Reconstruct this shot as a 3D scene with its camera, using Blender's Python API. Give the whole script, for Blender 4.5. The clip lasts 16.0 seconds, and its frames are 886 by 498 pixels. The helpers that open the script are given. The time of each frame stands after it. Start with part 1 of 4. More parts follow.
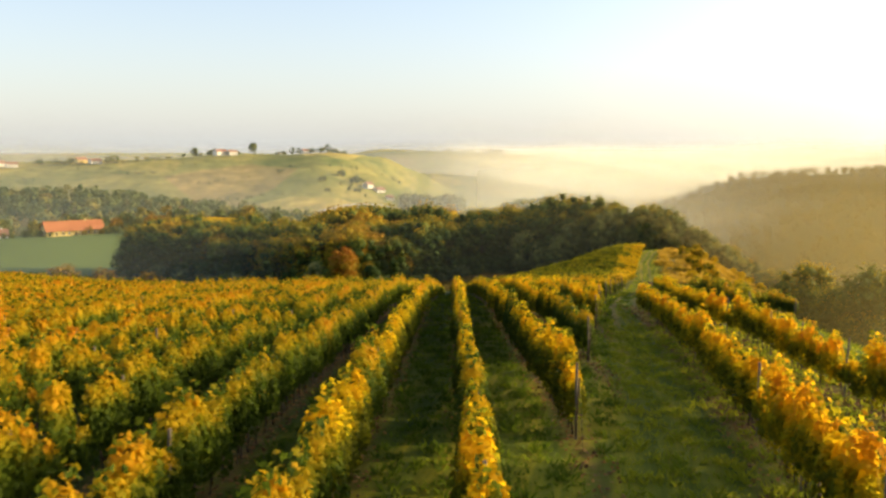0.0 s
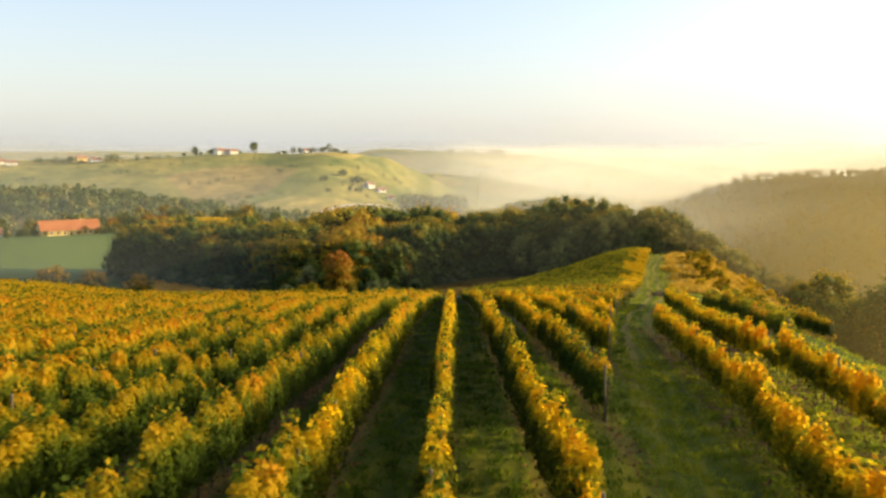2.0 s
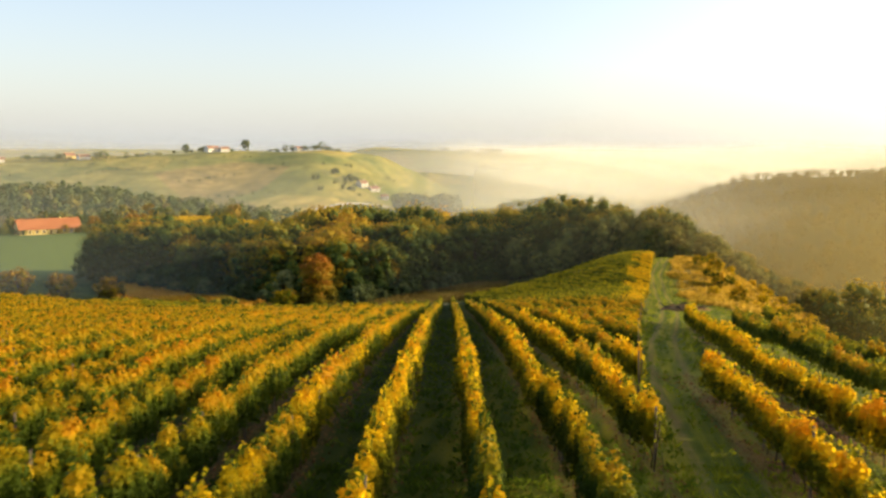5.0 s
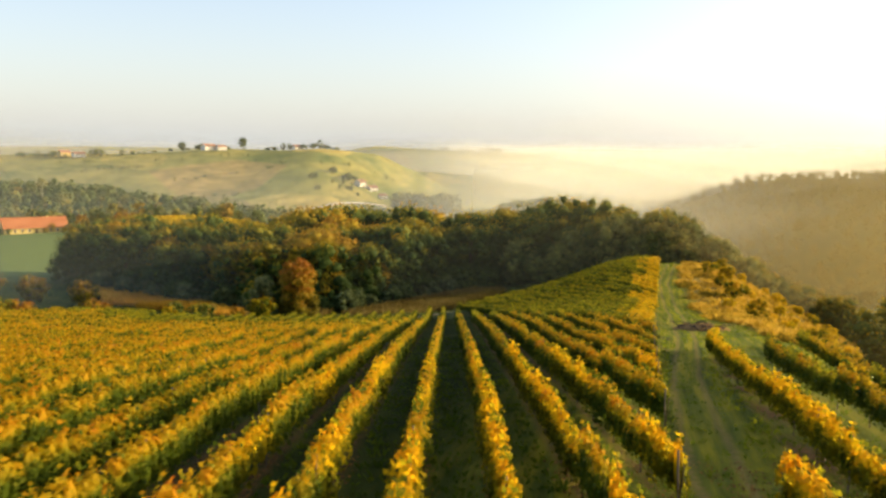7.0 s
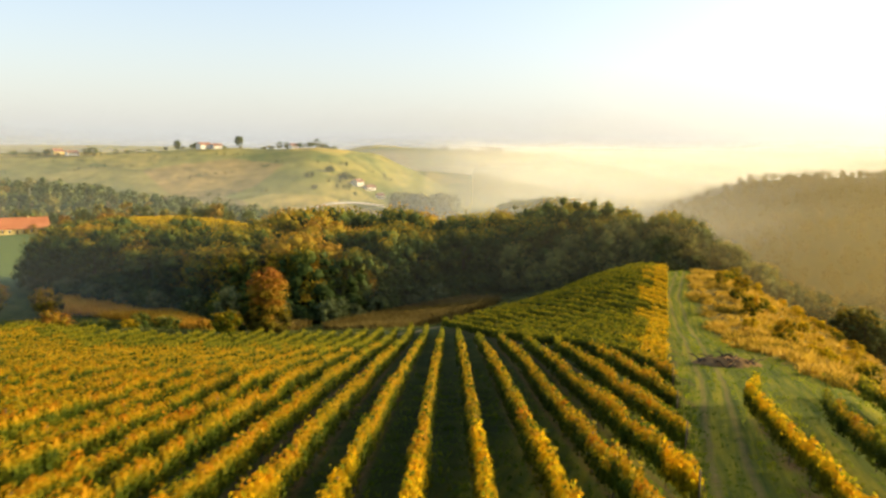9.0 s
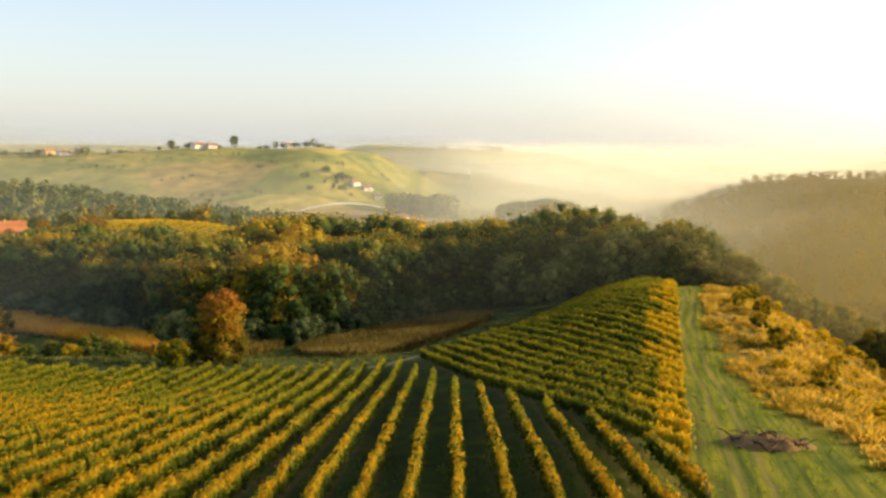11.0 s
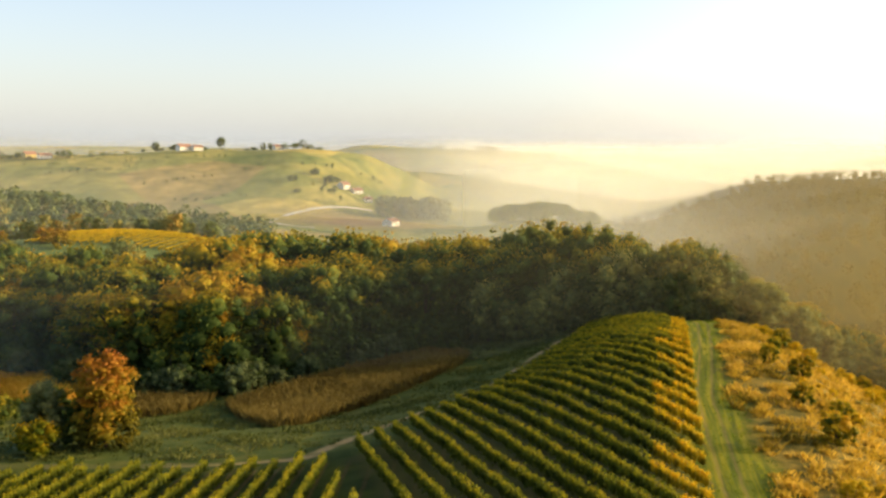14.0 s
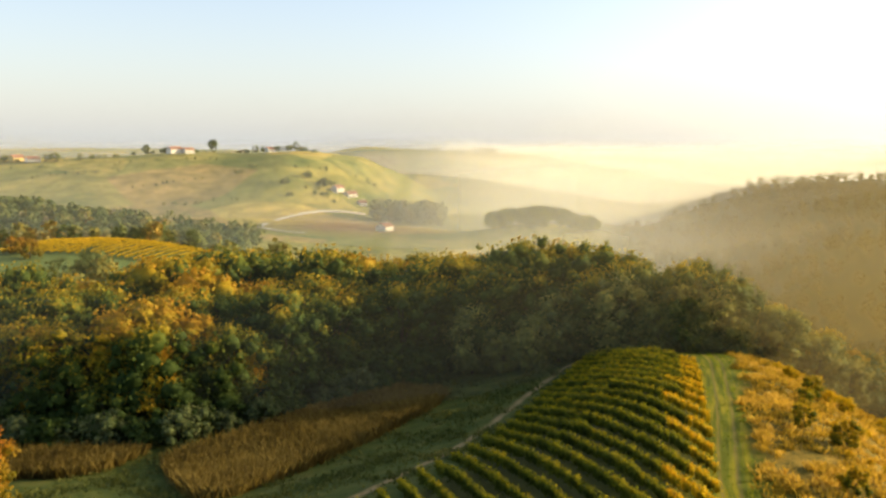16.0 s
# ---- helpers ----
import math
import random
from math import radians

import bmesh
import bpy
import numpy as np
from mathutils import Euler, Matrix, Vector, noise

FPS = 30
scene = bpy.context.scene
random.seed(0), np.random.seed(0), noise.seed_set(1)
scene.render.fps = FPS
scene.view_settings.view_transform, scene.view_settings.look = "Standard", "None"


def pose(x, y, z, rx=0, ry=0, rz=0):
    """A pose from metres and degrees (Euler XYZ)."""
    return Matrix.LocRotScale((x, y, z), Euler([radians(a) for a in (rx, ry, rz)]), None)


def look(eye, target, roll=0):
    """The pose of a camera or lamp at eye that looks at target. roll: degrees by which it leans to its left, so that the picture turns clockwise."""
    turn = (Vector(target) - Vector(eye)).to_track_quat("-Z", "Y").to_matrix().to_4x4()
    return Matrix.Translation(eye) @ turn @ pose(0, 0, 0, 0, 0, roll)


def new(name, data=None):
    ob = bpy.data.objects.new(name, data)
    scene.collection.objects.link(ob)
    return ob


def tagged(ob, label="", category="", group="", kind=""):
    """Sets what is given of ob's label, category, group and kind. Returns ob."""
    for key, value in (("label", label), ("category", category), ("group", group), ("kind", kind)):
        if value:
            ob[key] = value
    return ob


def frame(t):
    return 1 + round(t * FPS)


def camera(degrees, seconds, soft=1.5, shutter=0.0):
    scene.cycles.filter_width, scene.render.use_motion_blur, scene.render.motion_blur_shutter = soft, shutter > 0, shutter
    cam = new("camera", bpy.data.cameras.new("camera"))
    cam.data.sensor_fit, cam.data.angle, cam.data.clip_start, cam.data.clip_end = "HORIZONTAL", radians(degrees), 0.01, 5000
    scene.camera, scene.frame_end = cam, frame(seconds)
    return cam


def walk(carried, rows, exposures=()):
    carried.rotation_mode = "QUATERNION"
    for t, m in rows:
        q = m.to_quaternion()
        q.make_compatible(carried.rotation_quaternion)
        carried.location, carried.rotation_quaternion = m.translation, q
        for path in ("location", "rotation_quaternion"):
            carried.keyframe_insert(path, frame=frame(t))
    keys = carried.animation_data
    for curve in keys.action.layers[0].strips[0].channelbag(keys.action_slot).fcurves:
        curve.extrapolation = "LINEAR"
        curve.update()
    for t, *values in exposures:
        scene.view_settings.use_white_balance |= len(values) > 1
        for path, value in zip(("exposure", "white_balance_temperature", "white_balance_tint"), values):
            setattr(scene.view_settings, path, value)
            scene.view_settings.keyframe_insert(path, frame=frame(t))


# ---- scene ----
cam = camera(52.0, 16.0, soft=2.6, shutter=0.5)
METRES, EYE, TILT, LEAN, TURN = 136.0, 6.6, -6.35, 0.0, 0.0
ROWS = [
    (0.0, 0.0, 0.0, 0.0, -0.0, 0.0, 0.0),
    (0.5, 0.0016, 0.0119, 0.0014, 0.02, -0.01, -0.05),
    (1.0, 0.0032, 0.0274, 0.0033, 0.07, 0.0, -0.12),
    (1.5, 0.0046, 0.0418, 0.0049, 0.13, 0.02, -0.19),
    (2.0, 0.0061, 0.0599, 0.0064, 0.13, 0.01, -0.29),
    (2.5, 0.0076, 0.0765, 0.0076, -0.13, -0.0, -0.25),
    (3.0, 0.0098, 0.0978, 0.0085, -0.13, -0.01, -0.29),
    (3.5, 0.0116, 0.1167, 0.0093, -0.14, -0.03, -0.35),
    (4.0, 0.0136, 0.1401, 0.0107, -0.15, -0.04, -0.37),
    (6.5, 0.027, 0.2545, 0.0193, -0.17, -0.06, -0.71),
    (7.0, 0.0319, 0.2863, 0.0221, -0.15, -0.08, -0.76),
    (7.5, 0.0363, 0.3142, 0.0248, -0.15, -0.11, -0.78),
    (8.0, 0.0417, 0.3492, 0.0279, -0.12, -0.12, -0.8),
    (8.5, 0.0466, 0.3801, 0.0307, -0.09, -0.12, -0.82),
    (9.0, 0.0529, 0.418, 0.0345, -0.09, -0.13, -0.83),
    (11.5, 0.0859, 0.6063, 0.0646, 0.03, -0.2, -0.8),
    (12.0, 0.0935, 0.6459, 0.072, 0.08, -0.2, -0.77),
    (12.5, 0.1013, 0.6862, 0.0793, 0.13, -0.2, -0.73),
    (13.0, 0.109, 0.7269, 0.0867, 0.07, -0.23, -0.67),
    (13.5, 0.1171, 0.7676, 0.0942, -0.05, -0.26, -0.56),
    (14.0, 0.1249, 0.8088, 0.1017, -0.13, -0.26, -0.53),
    (14.5, 0.1328, 0.8504, 0.1092, -0.12, -0.25, -0.49),
    (15.0, 0.1413, 0.8925, 0.1163, -0.07, -0.22, -0.48),
    (15.5, 0.1495, 0.9343, 0.1241, -0.12, -0.24, -0.43),
    (16.0, 0.1577, 0.977, 0.1316, -0.13, -0.21, -0.4),
]
walk(cam, [(t, pose(0, 0, EYE, TILT, LEAN, TURN) @ pose(METRES * x, METRES * y, METRES * z, 90 + pitch, roll, yaw)) for t, x, y, z, yaw, pitch, roll in ROWS])

# ---- world, sun ----
SUN_AZ, SUN_EL = 78.0, 13.8      # degrees right of the flight line, degrees above the horizon
world = bpy.data.worlds.new("morning_sky")
scene.world = world
world.use_nodes = True
wn, wl = world.node_tree.nodes, world.node_tree.links
sky = wn.new("ShaderNodeTexSky")
sky.sky_type, sky.sun_disc = "NISHITA", False
sky.sun_elevation, sky.sun_rotation = radians(SUN_EL), radians(SUN_AZ)
sky.air_density, sky.dust_density, sky.ozone_density = 1.0, 1.0, 1.0
SUN_DIR = Vector((math.sin(radians(SUN_AZ)) * math.cos(radians(SUN_EL)), math.cos(radians(SUN_AZ)) * math.cos(radians(SUN_EL)), math.sin(radians(SUN_EL))))
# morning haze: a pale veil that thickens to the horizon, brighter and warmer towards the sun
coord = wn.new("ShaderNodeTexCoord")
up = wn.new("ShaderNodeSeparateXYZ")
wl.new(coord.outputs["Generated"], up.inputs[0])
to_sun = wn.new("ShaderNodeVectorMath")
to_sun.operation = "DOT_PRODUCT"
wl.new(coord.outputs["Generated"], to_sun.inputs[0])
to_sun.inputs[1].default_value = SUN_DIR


def world_math(op, a, b=None, clamp=False):
    n = wn.new("ShaderNodeMath")
    n.operation, n.use_clamp = op, clamp
    for i, v in enumerate((a, b)):
        if isinstance(v, (int, float)):
            n.inputs[i].default_value = v
        elif v is not None:
            wl.new(v, n.inputs[i])
    return n.outputs[0]


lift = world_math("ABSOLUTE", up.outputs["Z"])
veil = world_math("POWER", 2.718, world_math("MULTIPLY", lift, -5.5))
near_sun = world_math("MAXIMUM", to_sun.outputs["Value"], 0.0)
# glow raised near the unseen sun, as added warm fill for the shade
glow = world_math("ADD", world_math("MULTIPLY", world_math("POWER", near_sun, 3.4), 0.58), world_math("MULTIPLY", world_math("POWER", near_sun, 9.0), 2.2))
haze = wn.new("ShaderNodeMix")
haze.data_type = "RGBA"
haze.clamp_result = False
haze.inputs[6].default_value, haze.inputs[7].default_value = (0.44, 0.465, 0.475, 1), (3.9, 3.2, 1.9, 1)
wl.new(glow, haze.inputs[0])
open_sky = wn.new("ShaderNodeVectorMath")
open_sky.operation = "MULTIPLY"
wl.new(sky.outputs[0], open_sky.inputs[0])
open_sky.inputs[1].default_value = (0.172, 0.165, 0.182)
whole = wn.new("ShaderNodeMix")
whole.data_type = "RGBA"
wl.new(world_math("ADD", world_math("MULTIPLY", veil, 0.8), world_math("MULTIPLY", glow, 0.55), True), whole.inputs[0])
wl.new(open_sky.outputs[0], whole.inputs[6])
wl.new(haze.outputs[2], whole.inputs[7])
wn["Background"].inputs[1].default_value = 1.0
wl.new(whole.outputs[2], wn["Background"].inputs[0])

sun_data = bpy.data.lights.new("sun", "SUN")
sun_data.energy, sun_data.angle, sun_data.color = 5.0, radians(0.8), (1.0, 0.77, 0.42)
sun = new("sun", sun_data)
sun.matrix_world = look(SUN_DIR * 400 + Vector((0, 0, 50)), (0, 0, 50))
scene.view_settings.exposure = 0.73
scene.cycles.transparent_max_bounces = 16

# ---- materials ----
def material(name, rough=0.9):
    m = bpy.data.materials.new(name)
    m.use_nodes = True
    b = m.node_tree.nodes["Principled BSDF"]
    b.inputs["Roughness"].default_value = rough
    b.inputs["Specular IOR Level"].default_value = 0.12
    return m, m.node_tree.nodes, m.node_tree.links, b


def ramp(nodes, stops):
    r = nodes.new("ShaderNodeValToRGB")
    while len(r.color_ramp.elements) < len(stops):
        r.color_ramp.elements.new(0.5)
    for e, (p, c) in zip(r.color_ramp.elements, stops):
        e.position, e.color = p, (*c, 1)
    return r


def noise_node(nodes, links, scale, detail=4, rough=0.6, coords=None):
    n = nodes.new("ShaderNodeTexNoise")
    n.inputs["Scale"].default_value, n.inputs["Detail"].default_value, n.inputs["Roughness"].default_value = scale, detail, rough
    if coords:
        links.new(coords, n.inputs["Vector"])
    return n


def math_node(nodes, links, op, a, b=None, c=None, clamp=False):
    n = nodes.new("ShaderNodeMath")
    n.operation, n.use_clamp = op, clamp
    for i, v in enumerate((a, b, c)):
        if v is None:
            continue
        if isinstance(v, (int, float)):
            n.inputs[i].default_value = v
        else:
            links.new(v, n.inputs[i])
    return n.outputs[0]


def mix_color(nodes, links, fac, a, b, blend="MIX"):
    n = nodes.new("ShaderNodeMix")
    n.data_type, n.blend_type = "RGBA", blend
    for i, v in ((0, fac), (6, a), (7, b)):
        if isinstance(v, (int, float)):
            n.inputs[i].default_value = v
        elif isinstance(v, tuple):
            n.inputs[i].default_value = (*v, 1)
        else:
            links.new(v, n.inputs[i])
    return n.outputs[2]


def bump(nodes, links, b, height, strength, distance):
    n = nodes.new("ShaderNodeBump")
    n.inputs["Strength"].default_value, n.inputs["Distance"].default_value = strength, distance
    links.new(height, n.inputs["Height"])
    links.new(n.outputs[0], b.inputs["Normal"])


def leaf_material(name, stops, through_light=0.35, spread=0.5):
    """Leaves: colour from ripe (autumn tone with light and shade painted in) and each leaf's own chance, a part of the
    light passing through.
    """
    m, n, l, b = material(name, 0.6)
    b.inputs["Specular IOR Level"].default_value = 0.06
    ripe = n.new("ShaderNodeAttribute")
    ripe.attribute_name = "ripe"
    geo, info = n.new("ShaderNodeNewGeometry"), n.new("ShaderNodeObjectInfo")
    f = math_node(n, l, "MULTIPLY_ADD", geo.outputs["Random Per Island"], spread, ripe.outputs["Fac"])
    f = math_node(n, l, "MULTIPLY_ADD", info.outputs["Random"], 0.16, f)
    f = math_node(n, l, "ADD", f, -0.5 * spread - 0.08, clamp=True)
    r = ramp(n, stops)
    l.new(f, r.inputs[0])
    l.new(r.outputs[0], b.inputs["Base Color"])
    t = n.new("ShaderNodeBsdfTranslucent")
    l.new(r.outputs[0], t.inputs["Color"])
    x = n.new("ShaderNodeMixShader")
    x.inputs[0].default_value = through_light
    l.new(b.outputs[0], x.inputs[1])
    l.new(t.outputs[0], x.inputs[2])
    l.new(x.outputs[0], n["Material Output"].inputs[0])
    return m


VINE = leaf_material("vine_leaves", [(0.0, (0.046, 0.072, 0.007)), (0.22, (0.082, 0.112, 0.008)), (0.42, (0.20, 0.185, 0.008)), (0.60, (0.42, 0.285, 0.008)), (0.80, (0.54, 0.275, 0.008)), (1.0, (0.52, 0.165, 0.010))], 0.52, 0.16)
YELLOW_VINE = leaf_material("yellow_vine_leaves", [(0.0, (0.038, 0.058, 0.008)), (0.28, (0.088, 0.112, 0.009)), (0.46, (0.24, 0.195, 0.010)), (0.70, (0.46, 0.285, 0.009)), (1.0, (0.52, 0.22, 0.010))], 0.52, 0.2)
GREEN_VINE = leaf_material("green_vine_leaves", [(0.0, (0.045, 0.062, 0.009)), (0.34, (0.135, 0.15, 0.012)), (0.60, (0.24, 0.225, 0.012)), (1.0, (0.44, 0.32, 0.012))], 0.55, 0.18)
GOLD_VINE = leaf_material("gold_vine_leaves", [(0.0, (0.09, 0.09, 0.008)), (0.25, (0.34, 0.26, 0.010)), (0.5, (0.64, 0.44, 0.010)), (1.0, (0.68, 0.34, 0.010))], 0.45, 0.2)
# lighter, more translucent copy of VINE: backlight glow put into colour
WARM_VINE = leaf_material("warm_vine_leaves", [(0.0, (0.060, 0.075, 0.007)), (0.22, (0.14, 0.145, 0.008)), (0.42, (0.38, 0.30, 0.008)), (0.60, (0.60, 0.405, 0.008)), (0.80, (0.66, 0.37, 0.008)), (1.0, (0.62, 0.27, 0.010))], 0.72, 0.16)
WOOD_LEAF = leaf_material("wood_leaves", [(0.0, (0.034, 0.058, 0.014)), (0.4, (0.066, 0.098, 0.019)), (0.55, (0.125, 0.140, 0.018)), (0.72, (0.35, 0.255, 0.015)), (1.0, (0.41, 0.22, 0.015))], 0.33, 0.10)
ORANGE_LEAF = leaf_material("orange_leaves", [(0.0, (0.05, 0.05, 0.010)), (0.3, (0.20, 0.16, 0.012)), (0.55, (0.32, 0.185, 0.014)), (0.78, (0.34, 0.140, 0.016)), (1.0, (0.29, 0.095, 0.017))], 0.35, 0.2)
WILLOW_LEAF = leaf_material("grey_green_leaves", [(0.0, (0.09, 0.11, 0.032)), (0.5, (0.22, 0.225, 0.056)), (1.0, (0.46, 0.38, 0.07))], 0.3, 0.5)
SHRUB_LEAF = leaf_material("shrub_leaves", [(0.0, (0.038, 0.060, 0.022)), (0.5, (0.092, 0.120, 0.044)), (1.0, (0.19, 0.20, 0.07))], 0.25, 0.5)
# narrow range of tones, the hillside's haze put into the colour
HILL_LEAF = leaf_material("hillside_leaves", [(0.0, (0.060, 0.062, 0.020)), (1.0, (0.15, 0.11, 0.025))], 0.3, 0.1)
ROUGH_LEAF = leaf_material("rough_weeds", [(0.0, (0.050, 0.066, 0.016)), (0.5, (0.105, 0.118, 0.028)), (1.0, (0.24, 0.21, 0.055))], 0.4, 0.5)
# lightened leaves: haze over distant trees put into their colour
FAR_LEAF = leaf_material("far_wood_leaves", [(0.0, (0.07, 0.10, 0.04)), (0.55, (0.14, 0.165, 0.05)), (0.8, (0.28, 0.22, 0.045)), (1.0, (0.42, 0.23, 0.04))], 0.25, 0.22)
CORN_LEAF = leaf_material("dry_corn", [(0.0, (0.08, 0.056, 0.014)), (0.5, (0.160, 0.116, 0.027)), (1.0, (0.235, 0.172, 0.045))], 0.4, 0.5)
# lit copy of CORN_LEAF: sunshine that misses the strip, put into colour
SUNNY_CORN = leaf_material("sunlit_corn", [(0.0, (0.46, 0.24, 0.025)), (0.5, (0.72, 0.40, 0.04)), (1.0, (0.78, 0.52, 0.08))], 0.5, 0.4)
GRASS_LEAF = leaf_material("grass_blades", [(0.0, (0.042, 0.075, 0.008)), (0.5, (0.115, 0.165, 0.012)), (1.0, (0.27, 0.28, 0.018))], 0.6, 0.25)
DRY_LEAF = leaf_material("dry_grass_blades", [(0.0, (0.12, 0.10, 0.012)), (0.45, (0.42, 0.26, 0.022)), (1.0, (0.66, 0.42, 0.065))], 0.5, 0.5)

BARK, _n, _l, _b = material("bark")
_c = noise_node(_n, _l, 9, 6)
_r = ramp(_n, [(0.3, (0.035, 0.026, 0.018)), (0.7, (0.105, 0.078, 0.052))])
_l.new(_c.outputs[0], _r.inputs[0])
_l.new(_r.outputs[0], _b.inputs["Base Color"])
bump(_n, _l, _b, _c.outputs[0], 0.6, 0.03)

POST, _n, _l, _b = material("weathered_post")
_c = noise_node(_n, _l, 14, 6)
_r = ramp(_n, [(0.3, (0.08, 0.062, 0.042)), (0.7, (0.20, 0.165, 0.12))])
_l.new(_c.outputs[0], _r.inputs[0])
_l.new(_r.outputs[0], _b.inputs["Base Color"])
bump(_n, _l, _b, _c.outputs[0], 0.4, 0.01)

# ---- the land ----
def step(a, b, v):
    t = np.clip((v - a) / (b - a), 0, 1)
    return t * t * (3 - 2 * t)


def bell(x, y, cx, cy, rx, ry, turn=0.0):
    c, s = math.cos(radians(turn)), math.sin(radians(turn))
    u, v = (x - cx) * c + (y - cy) * s, -(x - cx) * s + (y - cy) * c
    return np.exp(-(u / rx) ** 2 - (v / ry) ** 2)


CREST_Y = (-60, 0, 20, 35, 69, 108, 136, 160, 182, 205, 236, 258, 280, 310, 345, 400, 500, 650)
CREST_Z = (4.5, 1.0, -0.1, -1.7, -5.4, -11.0, -14.4, -17.4, -19.8, -20.4, -20.8, -22.4, -25.0, -30.0, -36.0, -48.0, -70.0, -95.0)
RIDGE_X = (-1500, -640, -432, -310, -230, -165, -108, 0)
RIDGE_Z = (-18, -16, -10, -2, -4, 1, -5, -8)
FALL_Y = (0, 70, 120, 160, 210, 222, 240, 260, 290, 320, 360, 420)
FALL_Z = (0, 0.2, 1.2, 3.5, 8.0, 9.5, 13.2, 15.8, 12.5, 6.5, 1.5, 0.0)


def glide(v, ys, zs):
    """A soft line through a few heights."""
    return sum(np.interp(v + o, ys, zs) * w for o, w in ((-9, 0.15), (-4.5, 0.22), (0, 0.26), (4.5, 0.22), (9, 0.15)))


def crest_x(y):
    return 3.0 + 0.2 * (y - 12)


def hills(x, y):
    """Low frequency unevenness."""
    return 0.9 * np.sin(x * 0.021 + 1.3) * np.cos(y * 0.017) + 0.5 * np.sin(x * 0.047 + y * 0.031)


def land(x, y):
    x, y = np.asarray(x, float), np.asarray(y, float)
    d = x - crest_x(y)
    left = np.clip(-d, 0, None)
    right = np.clip(d - 7.5 - 4.5 * step(95, 140, y), 0, None)
    z = glide(y, CREST_Y, CREST_Z) - glide(y, FALL_Y, FALL_Z) * (1 - np.exp(-(left / 30) ** 1.5))
    k = 0.045 - 0.022 * step(150, 240, y)
    reach = 0.55 / (2 * k)
    z = z - np.where(right < reach, k * right ** 2, k * reach ** 2 + 0.55 * (right - reach))
    z = z - 22 * step(85, 190, left) * (1 - step(180, 300, y))
    z = z + 4.0 * step(35, 80, -x) * step(40, 150, y) * (1 - step(215, 260, y))
    back = np.interp(x, RIDGE_X, RIDGE_Z) + 66
    ridge = back * step(980, 1290, y + 0.12 * np.clip(-x - 300, 0, 600)) * (1 - step(1380, 1750, y)) * (1 - step(-130, 20, x - 0.25 * (y - 1290)))
    second = 70 * step(1500, 1950, y + 0.25 * x) * (1 - step(2050, 2500, y)) * (1 - step(150, 620, x)) * step(-420, -120, x)
    hill = 57 * step(170, 365, x - 0.12 * (y - 1000)) * step(330, 620, y) * (1 - 0.6 * step(1050, 1400, y)) + 22 * step(330, 760, x) * step(300, 600, y) * (1 - step(1200, 1600, y))
    last = np.maximum(66 * bell(x, y, 500, 2800, 900, 350), np.maximum(56 * bell(x, y, -1000, 3100, 1500, 450), 110 * bell(x, y, 1500, 2450, 520, 450)))
    far = (-66 - 20 * step(-150, 150, x) * step(330, 600, y) + 20 * bell(x, y, -230, 500, 150, 130) + 27 * bell(x, y, -340, 790, 180, 120) + 17 * bell(x, y, -140, 600, 90, 60) + 21 * bell(x, y, 108, 930, 60, 55)
           + np.maximum(np.maximum(ridge, second + 10 * step(-150, 150, x)), np.maximum(hill, last)) + 1.5 * hills(x * 0.5, y * 0.5))
    m = np.maximum(z, far)
    return m + 3.0 * np.log(np.exp((z - m) / 3.0) + np.exp((far - m) / 3.0)) + 0.12 * hills(x * 4, y * 4)


def graded(lo, hi, fine, first, last):
    """Coordinates that are even from lo to hi and widen outside."""
    mid = np.arange(lo, hi + 0.01, fine)
    out, s, v = [], fine, hi
    while v < last:
        s *= 1.09
        v += s
        out.append(v)
    low, s, v = [], fine, lo
    while v > first:
        s *= 1.09
        v -= s
        low.append(v)
    return np.concatenate([low[::-1], mid, out])


def grid_mesh(name, xs, ys, height):
    X, Y = np.meshgrid(xs, ys)
    Z = height(X, Y)
    verts = np.stack([X.ravel(), Y.ravel(), Z.ravel()], 1)
    nx, ny = len(xs), len(ys)
    i = (np.arange(ny - 1)[:, None] * nx + np.arange(nx - 1)[None]).ravel()
    faces = np.stack([i, i + 1, i + nx + 1, i + nx], 1)
    return quad_mesh(name, verts, faces, smooth=True)


def quad_mesh(name, verts, faces, smooth=False):
    me = bpy.data.meshes.new(name)
    size = faces.shape[1]
    me.vertices.add(len(verts))
    me.vertices.foreach_set("co", np.asarray(verts, np.float32).ravel())
    me.loops.add(faces.size)
    me.loops.foreach_set("vertex_index", np.asarray(faces, np.int32).ravel())
    me.polygons.add(len(faces))
    me.polygons.foreach_set("loop_start", np.arange(len(faces), dtype=np.int32) * size)
    me.update(calc_edges=True)
    if smooth:
        me.polygons.foreach_set("use_smooth", np.ones(len(faces), bool))
    return me


GROUND, n, l, b = material("meadow_ground", 0.95)
geo = n.new("ShaderNodeNewGeometry")
sep = n.new("ShaderNodeSeparateXYZ")
l.new(geo.outputs["Position"], sep.inputs[0])
fine, mid, wide = (noise_node(n, l, s, 6, 0.65, geo.outputs["Position"]) for s in (3.0, 0.25, 0.012))
b.inputs["Specular IOR Level"].default_value = 0.08
grass = ramp(n, [(0.25, (0.016, 0.028, 0.004)), (0.55, (0.033, 0.048, 0.005)), (0.8, (0.085, 0.08, 0.009))])
l.new(mid.outputs[0], grass.inputs[0])
hollow = ramp(n, [(0.3, (0.032, 0.048, 0.010)), (0.5, (0.062, 0.080, 0.015)), (0.7, (0.115, 0.108, 0.024))])
l.new(mid.outputs[0], hollow.inputs[0])
lower = math_node(n, l, "MULTIPLY_ADD", sep.outputs["Y"], 1 / 8, -204 / 8, clamp=True)
